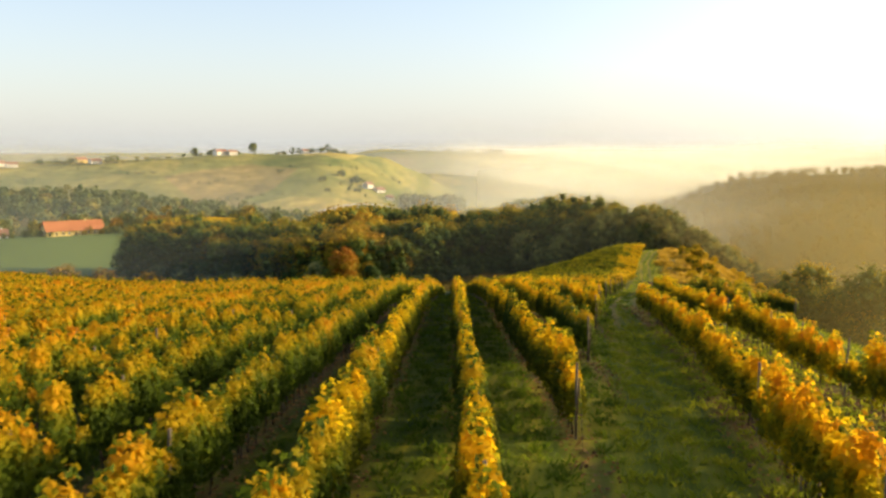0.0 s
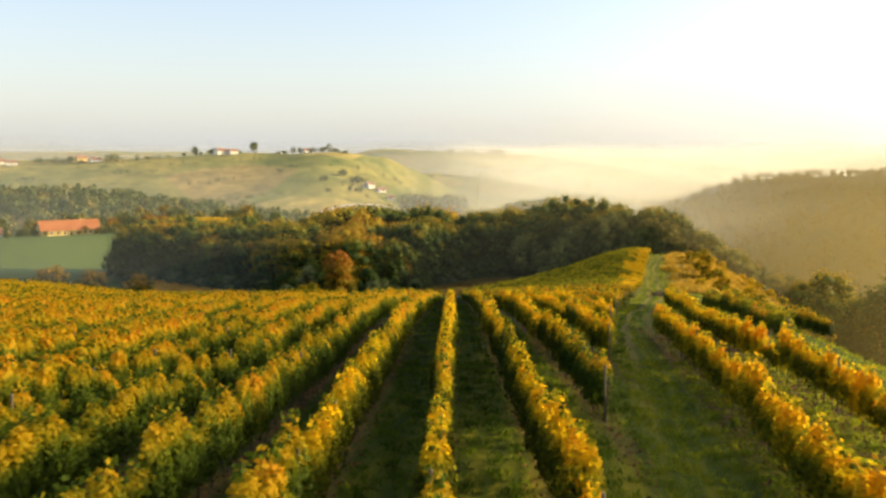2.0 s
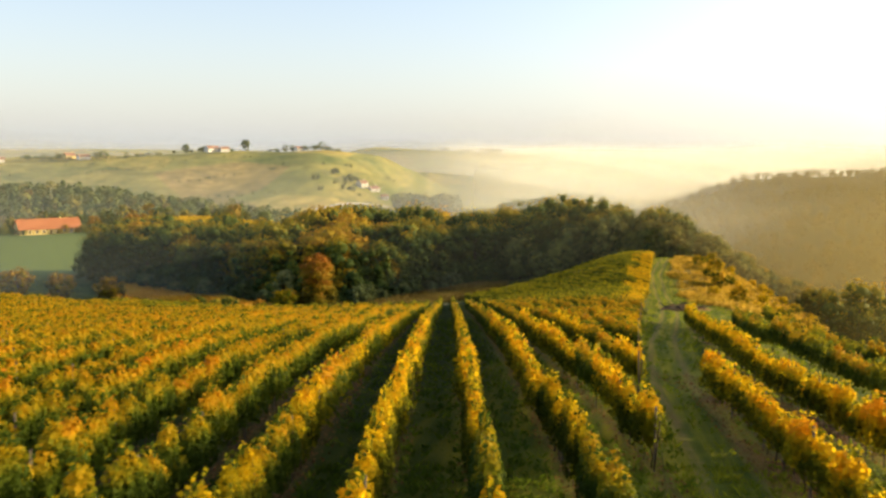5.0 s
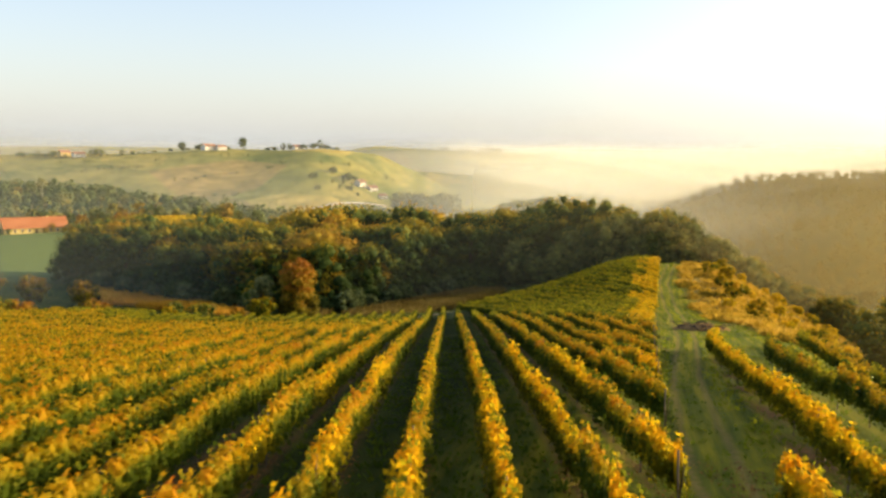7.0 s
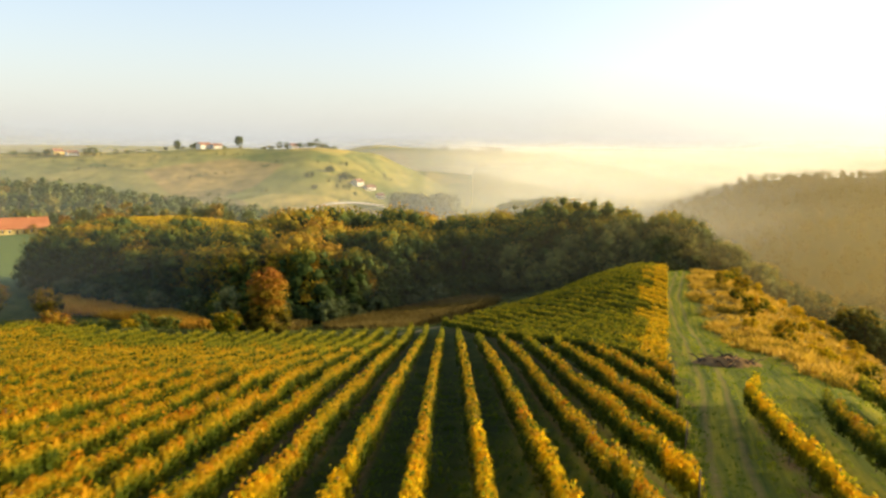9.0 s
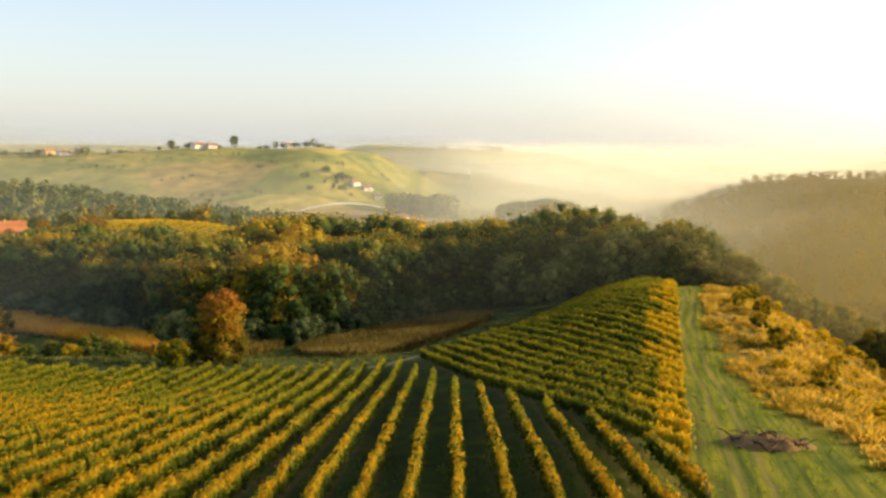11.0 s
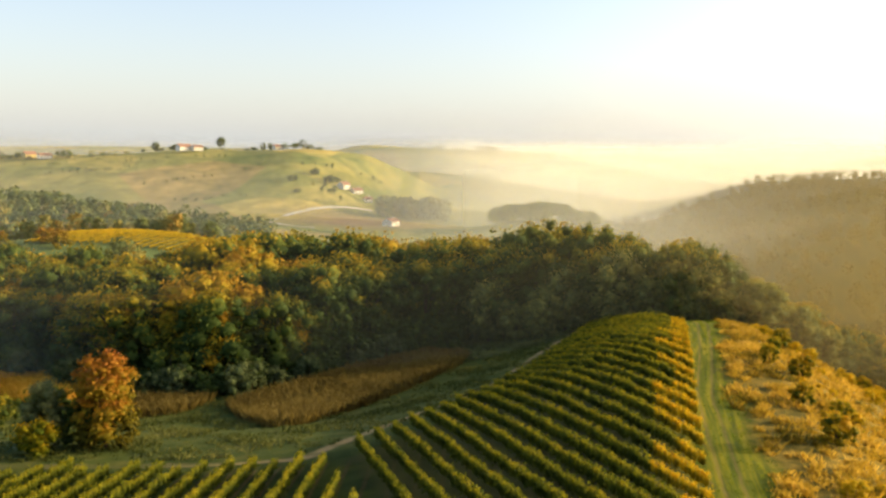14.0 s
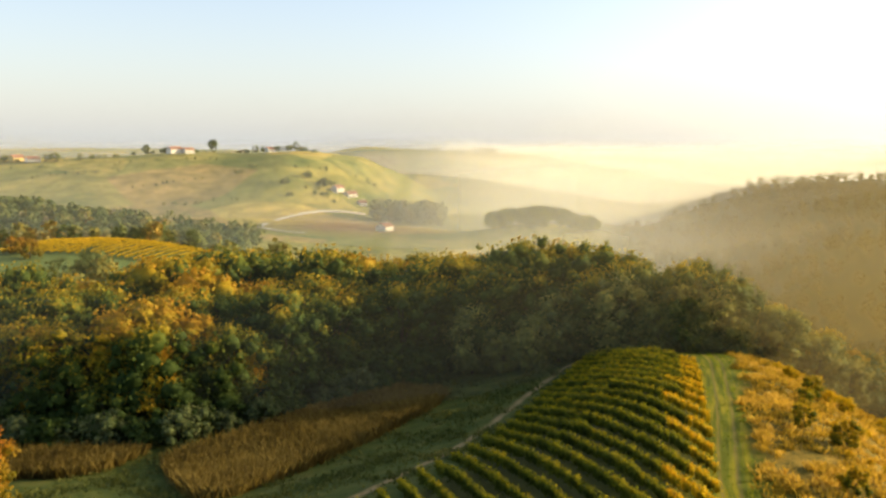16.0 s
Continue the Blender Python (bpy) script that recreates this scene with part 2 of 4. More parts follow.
field = ramp(n, [(0.38, (0.15, 0.175, 0.045)), (0.5, (0.31, 0.27, 0.07)), (0.62, (0.50, 0.37, 0.10))])
l.new(wide.outputs[0], field.inputs[0])
plots = n.new("ShaderNodeTexVoronoi")
plots.inputs["Scale"].default_value = 0.0085
l.new(geo.outputs["Position"], plots.inputs["Vector"])
plot = n.new("ShaderNodeSeparateColor")
l.new(plots.outputs["Color"], plot.inputs[0])
crops = ramp(n, [(0.0, (0.14, 0.17, 0.05)), (0.35, (0.26, 0.25, 0.07)), (0.65, (0.50, 0.38, 0.10)), (0.9, (0.38, 0.24, 0.10))])
crops.color_ramp.interpolation = "CONSTANT"
l.new(plot.outputs[0], crops.inputs[0])
distant = math_node(n, l, "MULTIPLY_ADD", sep.outputs["Y"], 1 / 100, -560 / 100, clamp=True)
stripes = noise_node(n, l, 0.05, 6, 0.75, geo.outputs["Position"])
tufty = ramp(n, [(0.36, (0.58, 0.66, 0.55)), (0.62, (1.2, 1.16, 1.1))])
l.new(stripes.outputs[0], tufty.inputs[0])
pasture = math_node(n, l, "MULTIPLY_ADD", sep.outputs["Y"], 1 / 40, -312 / 40, clamp=True)
base = mix_color(n, l, distant, mix_color(n, l, pasture, mix_color(n, l, lower, grass.outputs[0], hollow.outputs[0]), (0.12, 0.165, 0.055)), mix_color(n, l, 1.0, mix_color(n, l, 0.55, field.outputs[0], crops.outputs[0]), tufty.outputs[0], "MULTIPLY"))


def attribute(key):
    node = n.new("ShaderNodeAttribute")
    node.attribute_name = key
    return node.outputs["Fac"]


soil = ramp(n, [(0.3, (0.060, 0.032, 0.013)), (0.7, (0.165, 0.082, 0.032))])
l.new(fine.outputs[0], soil.inputs[0])
# mown track, its wheel ruts and the branch over the slope
wobble = math_node(n, l, "MULTIPLY_ADD", mid.outputs[0], 1.2, -0.6)
off = math_node(n, l, "ADD", math_node(n, l, "ABSOLUTE", attribute("track")), wobble)
mown = math_node(n, l, "MULTIPLY_ADD", off, -0.12, 1.55, clamp=True)
mown = math_node(n, l, "MAXIMUM", mown, math_node(n, l, "MULTIPLY_ADD", math_node(n, l, "ADD", attribute("branch"), wobble), -0.6, 2.4, clamp=True))
# less lawn colour over the first stretch: the rows' shade put into colour
mown = math_node(n, l, "MULTIPLY", mown, math_node(n, l, "MULTIPLY_ADD", math_node(n, l, "MULTIPLY_ADD", sep.outputs["Y"], 1 / 60, -110 / 60, clamp=True), 0.15, 0.85))
lawn = ramp(n, [(0.32, (0.046, 0.072, 0.006)), (0.48, (0.125, 0.142, 0.008)), (0.62, (0.26, 0.225, 0.010))])
along = n.new("ShaderNodeCombineXYZ")
l.new(attribute("track"), along.inputs[0])
l.new(math_node(n, l, "MULTIPLY", sep.outputs["Y"], 0.05), along.inputs[1])
l.new(noise_node(n, l, 1.3, 5, 0.6, along.outputs[0]).outputs[0], lawn.inputs[0])
base = mix_color(n, l, math_node(n, l, "MULTIPLY", mown, 0.85), base, lawn.outputs[0])
straw = ramp(n, [(0.34, (0.05, 0.05, 0.010)), (0.48, (0.15, 0.11, 0.016)), (0.64, (0.32, 0.20, 0.030))])
l.new(noise_node(n, l, 0.5, 6, 0.7, geo.outputs["Position"]).outputs[0], straw.inputs[0])
base = mix_color(n, l, attribute("dry"), base, straw.outputs[0])
trodden = math_node(n, l, "MULTIPLY_ADD", math_node(n, l, "ADD", attribute("path"), wobble), -1.5, 1.7, clamp=True)
earth = ramp(n, [(0.3, (0.19, 0.13, 0.055)), (0.7, (0.36, 0.26, 0.12))])
l.new(fine.outputs[0], earth.inputs[0])
base = mix_color(n, l, math_node(n, l, "MULTIPLY", trodden, 0.95), base, earth.outputs[0])
rut = math_node(n, l, "ABSOLUTE", math_node(n, l, "ADD", math_node(n, l, "ABSOLUTE", math_node(n, l, "ADD", attribute("track"), math_node(n, l, "MULTIPLY", wobble, 0.5))), -0.85))
rut = math_node(n, l, "MULTIPLY_ADD", rut, -4.0, 1.25, clamp=True)
rut = math_node(n, l, "MULTIPLY", rut, math_node(n, l, "MULTIPLY_ADD", fine.outputs[0], 2.4, -0.55, clamp=True))
rut = math_node(n, l, "MULTIPLY", rut, math_node(n, l, "MULTIPLY", math_node(n, l, "MULTIPLY_ADD", sep.outputs["Y"], 1 / 30, -26 / 30, clamp=True), 0.6))
base = mix_color(n, l, rut, base, mix_color(n, l, 0.5, earth.outputs[0], soil.outputs[0]))
# bare strip under each row of the upper vineyard
phase = math_node(n, l, "MULTIPLY", math_node(n, l, "MULTIPLY_ADD", sep.outputs["Y"], -0.010, sep.outputs["X"]), 1 / 2.5)
phase = math_node(n, l, "ABSOLUTE", math_node(n, l, "WRAP", math_node(n, l, "ADD", phase, -0.18), 0.5, -0.5))
strip = math_node(n, l, "MULTIPLY_ADD", phase, -6.0, 0.9, clamp=True)
strip = math_node(n, l, "MULTIPLY", strip, math_node(n, l, "MULTIPLY_ADD", fine.outputs[0], 2.0, -0.4, clamp=True))
base = mix_color(n, l, math_node(n, l, "MULTIPLY", strip, attribute("vines")), base, soil.outputs[0])
base = mix_color(n, l, math_node(n, l, "MULTIPLY", math_node(n, l, "MULTIPLY_ADD", math_node(n, l, "ADD", attribute("rim"), math_node(n, l, "MULTIPLY", wobble, 0.5)), -1.6, 1.6, clamp=True), 0.85), base, soil.outputs[0])
base = mix_color(n, l, attribute("fallow"), base, (0.24, 0.145, 0.08))
base = mix_color(n, l, attribute("wooded"), base, (0.055, 0.06, 0.02))
base = mix_color(n, l, math_node(n, l, "MULTIPLY", attribute("bare_soil"), 0.75), base, mix_color(n, l, 0.3, (0.055, 0.070, 0.014), soil.outputs[0]))
l.new(base, b.inputs["Base Color"])
bump(n, l, b, fine.outputs[0], 0.8, 0.12)

xs, ys = graded(-100, 120, 2.0, -3200, 3600), graded(-30, 350, 2.0, -400, 4600)
ground = tagged(new("ground", grid_mesh("ground", xs, ys, land)), "rolling grassy hill land with bare soil under vines", "ground", kind="structure")
ground.data.materials.append(GROUND)
TRACK_Y = (-30, 0, 20, 36, 58, 67, 83, 94, 127, 167, 190, 213, 243, 275, 300)
TRACK_X = (-3, 1.5, 5.6, 8.2, 12.0, 13.4, 17.0, 19.7, 28.7, 38.0, 42.8, 47.6, 56.4, 65.2, 71)
BRANCH_X = (46, 44, 42.3, 40.6, 38.8, 36.4, 34.6, 32.5)
BRANCH_Y = (204, 190, 176, 161, 144, 126, 112, 96)
# where the mown grass gives way to the dry slope
DRY_Y = (112, 130, 142, 153, 164, 182, 203, 224, 264, 300)
DRY_X = (38.5, 39.5, 40.5, 40.8, 41.8, 45.2, 49.4, 53.8, 66.0, 76)


def way_distance(px, py, wx, wy):
    """Distance of points from a line of straight stretches."""
    best = np.full(px.shape, 1e9)
    for x0, y0, x1, y1 in zip(wx, wy, wx[1:], wy[1:]):
        dx, dy = x1 - x0, y1 - y0
        t = np.clip(((px - x0) * dx + (py - y0) * dy) / (dx * dx + dy * dy), 0, 1)
        best = np.minimum(best, np.hypot(px - x0 - t * dx, py - y0 - t * dy))
    return best


co = np.empty(len(ground.data.vertices) * 3, np.float32)
ground.data.vertices.foreach_get("co", co)
gx, gy = co[0::3].astype(float), co[1::3].astype(float)
for key, value in (("track", gx - np.interp(gy, TRACK_Y, TRACK_X) + 100 * (gy > 300)), ("branch", way_distance(gx, gy, BRANCH_X, BRANCH_Y)),
                   ("vines", (gx < np.interp(gy, TRACK_Y, TRACK_X) - 1.5) * (gy < 206) * (gx > -90.0)),
                   ("bare_soil", (gx < np.interp(gy, TRACK_Y, TRACK_X) - 3.0) * (gy < 208 + np.clip(1.45 * (gx - 8), 0, None)) * (gx > 6) * (gy > 208 - 3.4 * (gx - 6.5))),
                   ("path", np.minimum(way_distance(gx, gy, (-75, -40, -15, 2, 7.5, 14.7, 21.6, 29, 36.3, 44, 52, 58), (205, 209, 209, 208, 220, 234.4, 246.7, 263, 280.7, 299, 312, 316)), 50)),
                   ("rim", np.minimum(way_distance(gx, gy, (4.2, 10.2, 14), (2, 36, 63)), way_distance(gx, gy, (9.0, 14.3, 17.0, 21.6, 28.4), (6, 42, 66, 88.5, 116.5)))),
                   ("wooded", step(150, 205, gx - 0.12 * (gy - 1000)) * step(360, 460, gy) * (1 - step(1150, 1300, gy))),
                   ("fallow", np.clip(1.2 * bell(gx, gy, -60, 985, 70, 60), 0, 1)),
                   ("dry", step(-1.5, 1.5, gx - np.interp(gy, DRY_Y, DRY_X) + 0.8 * np.sin(gy * 0.23)) * step(118, 140, gy) * (1 - step(290, 320, gy)))):
    ground.data.attributes.new(key, "FLOAT", "POINT").data.foreach_set("value", np.asarray(value, np.float32))


def ground_z(x, y):
    return float(land(x, y))


# ---- helpers for things ----
def part(name, mesh, mat, parent, label="", m=None):
    ob = new(name, mesh)
    if not mesh.materials:
        mesh.materials.append(mat)
    elif mesh.materials[0] != mat:
        ob.material_slots[0].link = "OBJECT"
        ob.material_slots[0].material = mat
    ob.parent = parent
    if m is not None:
        ob.matrix_basis = m
    return tagged(ob, label)


def bm_mesh(name, bm, smooth=False):
    me = bpy.data.meshes.new(name)
    bm.to_mesh(me)
    bm.free()
    if smooth:
        me.polygons.foreach_set("use_smooth", np.ones(len(me.polygons), bool))
    return me


def lobes(centres, radii, rng, rings, sides, square=2.0, uneven=0.12):
    """Closed lumps of quads, one for each centre, as the dense inside of a mass of leaves: points, faces, and each point's height in its lump."""
    k = len(centres)
    u = np.linspace(-0.985, 0.985, rings)
    girth = (1 - np.abs(u) ** square) ** (1 / square)
    a = np.arange(sides) * math.tau / sides
    shape = np.stack([girth[:, None] * np.cos(a), girth[:, None] * np.sin(a), np.repeat(u[:, None], sides, 1)], 2)
    v = centres[:, None, None] + shape[None] * radii[:, None, None] * (1 + uneven * rng.normal(size=(k, rings, sides, 1)))
    i = np.arange(k * rings * sides).reshape(k, rings, sides)
    r = np.roll(i, -1, 2)
    faces = np.stack([i[:, :-1], r[:, :-1], r[:, 1:], i[:, 1:]], 3)
    return v.reshape(-1, 3), faces.reshape(-1, 4), np.tile(np.repeat(u, sides), k)


def spray_mesh(name, at, size, ripe, rng, out, long=1.0, loose=0.55, body=None):
    """Many small leaves, each a bent blade of its own, turned about the way out of the mass; ripe colours them. body: lumps under the leaves."""
    count = len(at)
    c = out / (np.linalg.norm(out, axis=1)[:, None] + 1e-6) + rng.normal(size=(count, 3)) * loose
    c /= np.linalg.norm(c, axis=1)[:, None]
    a = np.cross(c, rng.normal(size=(count, 3)))
    a /= np.linalg.norm(a, axis=1)[:, None]
    b = np.cross(c, a)
    s = np.asarray(size)[:, None] * rng.uniform(0.7, 1.3, (count, 1))
    v = np.stack([at - a * s * long * 0.5, at + b * s * 0.45 - c * s * 0.12, at + a * s * long * 0.5, at - b * s * 0.45 - c * s * 0.12], 1)
    k = v.shape[1]
    v, faces, ripe = v.reshape(-1, 3), np.arange(count * k).reshape(count, k), np.repeat(ripe, k)
    if body:
        faces, ripe, v = np.concatenate([faces, body[1] + len(v)]), np.concatenate([ripe, body[2]]), np.concatenate([v, body[0]])
    me = quad_mesh(name, v, faces)
    me.polygons.foreach_set("use_smooth", np.arange(len(faces)) >= count)
    me.attributes.new("ripe", "FLOAT", "POINT").data.foreach_set("value", np.asarray(ripe, np.float32))
    return me


def tube(bm, pts, radii, sides=6):
    """A tapered round limb through the points."""
    rings = []
    for i, p in enumerate(pts):
        p = Vector(p)
        d = (Vector(pts[min(i + 1, len(pts) - 1)]) - Vector(pts[max(i - 1, 0)])).normalized()
        q = d.to_track_quat("Z", "Y")
        rings.append([bm.verts.new(p + q @ Vector((math.cos(a) * radii[i], math.sin(a) * radii[i], 0))) for a in (j * math.tau / sides for j in range(sides))])
    for r0, r1 in zip(rings, rings[1:]):
        for j in range(sides):
            bm.faces.new((r0[j], r0[(j + 1) % sides], r1[(j + 1) % sides], r1[j]))
    bm.faces.new(rings[-1])
    bm.faces.new(rings[0][::-1])


# ---- vine rows ----
PIECE = 5.0
rng = np.random.default_rng(7)


def vine_foliage(name, leaves, size, rng, rings, sides, height=2.0, wide=1.0, bend=0.5, ragged=0.16, missing=0.1, green=0.13, start=0.0):
    """One stretch of hedge, PIECE long, of plants about 0.7 m apart: a leafy body for each, with an uneven top, gaps and shoots."""
    spots = (np.arange(7) + 0.5) * PIECE / 7 + rng.uniform(-0.1, 0.1, 7)
    tall = rng.uniform(-1, 1, 7) * ragged
    thin = rng.random(7) < missing
    low = rng.uniform(0.32, 0.60, 7)
    top = height * (0.95 + tall - 0.28 * thin)
    half = wide * rng.uniform(0.27, 0.40, 7) * np.where(thin, 0.6, 1.0)
    drift = rng.uniform(-0.07, 0.07, 7)
    own = rng.uniform(-0.12, 0.10, 7) + 0.3 * tall

    # green flanks to gold tops: leaf colour, with the shaded sides painted in
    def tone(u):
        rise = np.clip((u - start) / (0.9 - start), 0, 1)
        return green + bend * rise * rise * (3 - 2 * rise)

    centres = np.stack([drift, spots, (low + top) / 2], 1)
    radii = np.stack([half, np.full(7, 0.47), (top - low) / 2], 1)
    verts, faces, u = lobes(centres, radii * (0.40, 0.80, 0.78), rng, rings, sides, 2.6, 0.10)
    verts[:, 0] *= 1.15 - 0.38 * u
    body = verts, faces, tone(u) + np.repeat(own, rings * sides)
    pick = rng.choice(7, leaves, p=np.where(thin, 0.5, 1.0) / np.where(thin, 0.5, 1.0).sum())
    u, a = rng.beta(1.25, 0.85, leaves) * 2 - 1, rng.uniform(0, math.tau, leaves)
    girth = (1 - np.abs(u) ** 2.6) ** (1 / 2.6)
    way = np.stack([girth * np.cos(a), girth * np.sin(a), u], 1)
    at = centres[pick] + radii[pick] * way * rng.uniform(0.88, 1.10, (leaves, 1))
    at[:, 0] *= 1.15 - 0.38 * u
    shoots = rng.random(leaves) < 0.05
    at[:, 2] = np.where(shoots, top[pick] + rng.uniform(0, 0.26, leaves), at[:, 2])
    at[:, 0] = np.where(shoots, at[:, 0] * 0.4, at[:, 0])
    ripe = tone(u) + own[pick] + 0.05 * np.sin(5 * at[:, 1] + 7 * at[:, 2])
    return spray_mesh(name, at, np.full(leaves, size), ripe, rng, way + (0, 0, 0.25), 1.1, 0.42, body)


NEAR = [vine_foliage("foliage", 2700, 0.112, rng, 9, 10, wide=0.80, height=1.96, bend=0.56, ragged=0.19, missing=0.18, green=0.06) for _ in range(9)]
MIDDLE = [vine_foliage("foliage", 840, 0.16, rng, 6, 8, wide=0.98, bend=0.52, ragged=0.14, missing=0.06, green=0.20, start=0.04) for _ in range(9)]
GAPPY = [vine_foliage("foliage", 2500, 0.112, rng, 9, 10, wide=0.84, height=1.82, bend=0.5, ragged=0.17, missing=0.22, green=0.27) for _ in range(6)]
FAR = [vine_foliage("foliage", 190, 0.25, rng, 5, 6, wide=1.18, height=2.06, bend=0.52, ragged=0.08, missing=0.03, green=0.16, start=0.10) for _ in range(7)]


def stem_mesh(rng):
    bm = bmesh.new()
    tube(bm, [(0, 0, -0.1), (rng.uniform(-.05, .05), 0.03, 0.35), (rng.uniform(-.06, .06), -0.04, 0.8)], [0.035, 0.028, 0.022], 5)
    return bm_mesh("trunk", bm, True)


STEMS = [stem_mesh(rng) for _ in range(4)]
bm = bmesh.new()
tube(bm, [(0, 0, -0.3), (0, 0, 1.0), (0.01, 0, 1.86)], [0.04, 0.037, 0.033], 7)
POST_MESH = bm_mesh("post", bm)
bm = bmesh.new()
tube(bm, [(0, 0.35, -0.3), (0, 0.05, 0.8), (0, -0.2, 1.6)], [0.026, 0.023, 0.02], 8)
tube(bm, [(0, -1.1, -0.1), (0, -0.6, 0.8), (0, -0.2, 1.5)], [0.006, 0.006, 0.006], 4)
END_POST = bm_mesh("end_post", bm)


def vine_row(way, near, label, group, mats=None, nearest=NEAR):
    """A row of vines on its posts along a line of points, following the ground."""
    row = tagged(new("vine_row"), label, "vine row", group)
    row.location = (*way[0], ground_z(*way[0]))
    for (x0, y0), (x1, y1) in zip(way, way[1:]):
        length = math.hypot(x1 - x0, y1 - y0)
        count = max(1, round(length / PIECE))
        turn = math.atan2(-(x1 - x0), y1 - y0)
        for i in range(count):
            ax, ay = x0 + (x1 - x0) * i / count, y0 + (y1 - y0) * i / count
            bx, by = x0 + (x1 - x0) * (i + 1) / count, y0 + (y1 - y0) * (i + 1) / count
            za, zb = ground_z(ax, ay), ground_z(bx, by)
            lod = near(ax, ay)
            tone = mats(ax, ay) if mats else 0
            mesh = random.choice((nearest, MIDDLE, FAR)[lod])
            lean = math.atan2(zb - za, length / count)
            m = Matrix.LocRotScale(Vector((ax, ay, za)) - row.location, Euler((lean, random.uniform(-0.03, 0.03), turn), "XYZ"), Vector((random.uniform(0.85, 1.2), length / count / PIECE, random.uniform(0.90, 1.07))))
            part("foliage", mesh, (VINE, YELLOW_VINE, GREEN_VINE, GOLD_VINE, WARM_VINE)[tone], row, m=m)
            if lod == 0:
                for j in range(5):
                    part("trunk", random.choice(STEMS), BARK, row, m=m @ pose(0, 0.5 + j + random.uniform(-0.1, 0.1), 0, 0, 0, random.uniform(0, 360)))
            if lod < 2:
                part("post", POST_MESH, POST, row, m=Matrix.LocRotScale(Vector((ax, ay, za)) - row.location, Euler((random.uniform(-.04, .04), random.uniform(-.04, .04), 0)), None))
    if near(*way[0]) < 2:
        (x0, y0), (x1, y1) = way[:2]
        part("end_post", END_POST, BARK, row, m=pose(0, 0, 0, 0, 0, math.degrees(math.atan2(-(x1 - x0), y1 - y0))) @ pose(0, -0.25, 0))
    return row


def detail(x, y):
    """How near the flight line a stretch lies: 0 near, 1 middle, 2 far."""
    if -11 < x < 15.5 and y < 52:
        return 0
    if -34 < x < 34 and y < 125:
        return 1
    return 2


SPACING, LEAN_X = 2.5, 0.010


def track_edge(y):
    """The vineyard's edge along the track."""
    return float(np.interp(y, (-20, 12, 65, 100, 130, 155, 175, 205, 277, 300), (-4, 1.9, 11.8, 19.6, 26.6, 32.8, 38.0, 45.2, 63.0, 69.0)))


def upper_tone(x, y):
    """0 gold, 1 yellow, 2 green, 4 by the track, with backlight painted into its gold: the vines turn greener down the
    slope.
    """
    if x > -3 and y < 90 and random.random() < 0.75:
        return 4
    v = y - 0.6 * abs(min(x, 0)) + random.uniform(-14, 14)
    return 0 if v < 104 else 1 if v < 155 else 2


UPPER = "row of golden autumn grapevines on wooden posts, upper slope"
for k in range(-34, 14):
    xb = 0.45 + SPACING * k
    ya = -6.0
    while xb + LEAN_X * ya > track_edge(ya) - 0.4 and ya < 200:
        ya += 0.5
    ye = 204.0
    for _ in range(8):
        xe = xb + LEAN_X * ye
        ye = 203.5 + 1.5 * math.sin(k * 1.7) if xe < 4.8 else 203.5 - 3.5 * (xe - 4.8)
    if ye - ya > 6:
        vine_row([(xb + LEAN_X * ya, ya), (xb + LEAN_X * ye, ye)], detail, UPPER, "vine rows of the upper vineyard", upper_tone)

LOWER = "row of green and yellow grapevines on the lower slope"
sx, sy = 7.7, 210.4
for i in range(26):
    s = 0.0
    while sx + 0.235 * s < track_edge(sy - 0.972 * s) - 0.8:
        s += 0.5
    # gold edge pieces: yellower leaves, with the crest's sunlight put into colour
    if s > 5:
        vine_row([(sx, sy), (sx + 0.235 * s, sy - 0.972 * s)], lambda x, y: 2, LOWER, "vine rows of the lower vineyard", lambda x, y: 2 if x < track_edge(y) - 3.0 - 4.5 * random.random() else 3)
    sx, sy = (sx + 1.92, sy + 3.14) if i < 11 else (sx + 1.55, sy + 4.2)

RIM = "row of orange and gold grapevines beside the track"
for way in ([(4.2, 2), (10.2, 36), (14, 63)], [(9.0, 6), (14.3, 42), (17.0, 66), (21.6, 88.5), (26.8, 113), (28.4, 116.5)]):
    vine_row(way, detail, RIM, "vine rows beyond the track", lambda x, y: 4, GAPPY)
# olive leaves, with the bank's shade put into their colour as well
for way in ([(18.8, 55), (20.8, 66), (25.0, 88), (29.3, 106), (31.2, 112)], [(27.5, 70), (31.5, 92), (37, 120)]):
    vine_row(way, detail, "row of olive-green grapevines on the bank below", "vine rows on the bank", lambda x, y: random.choice((1, 2)))

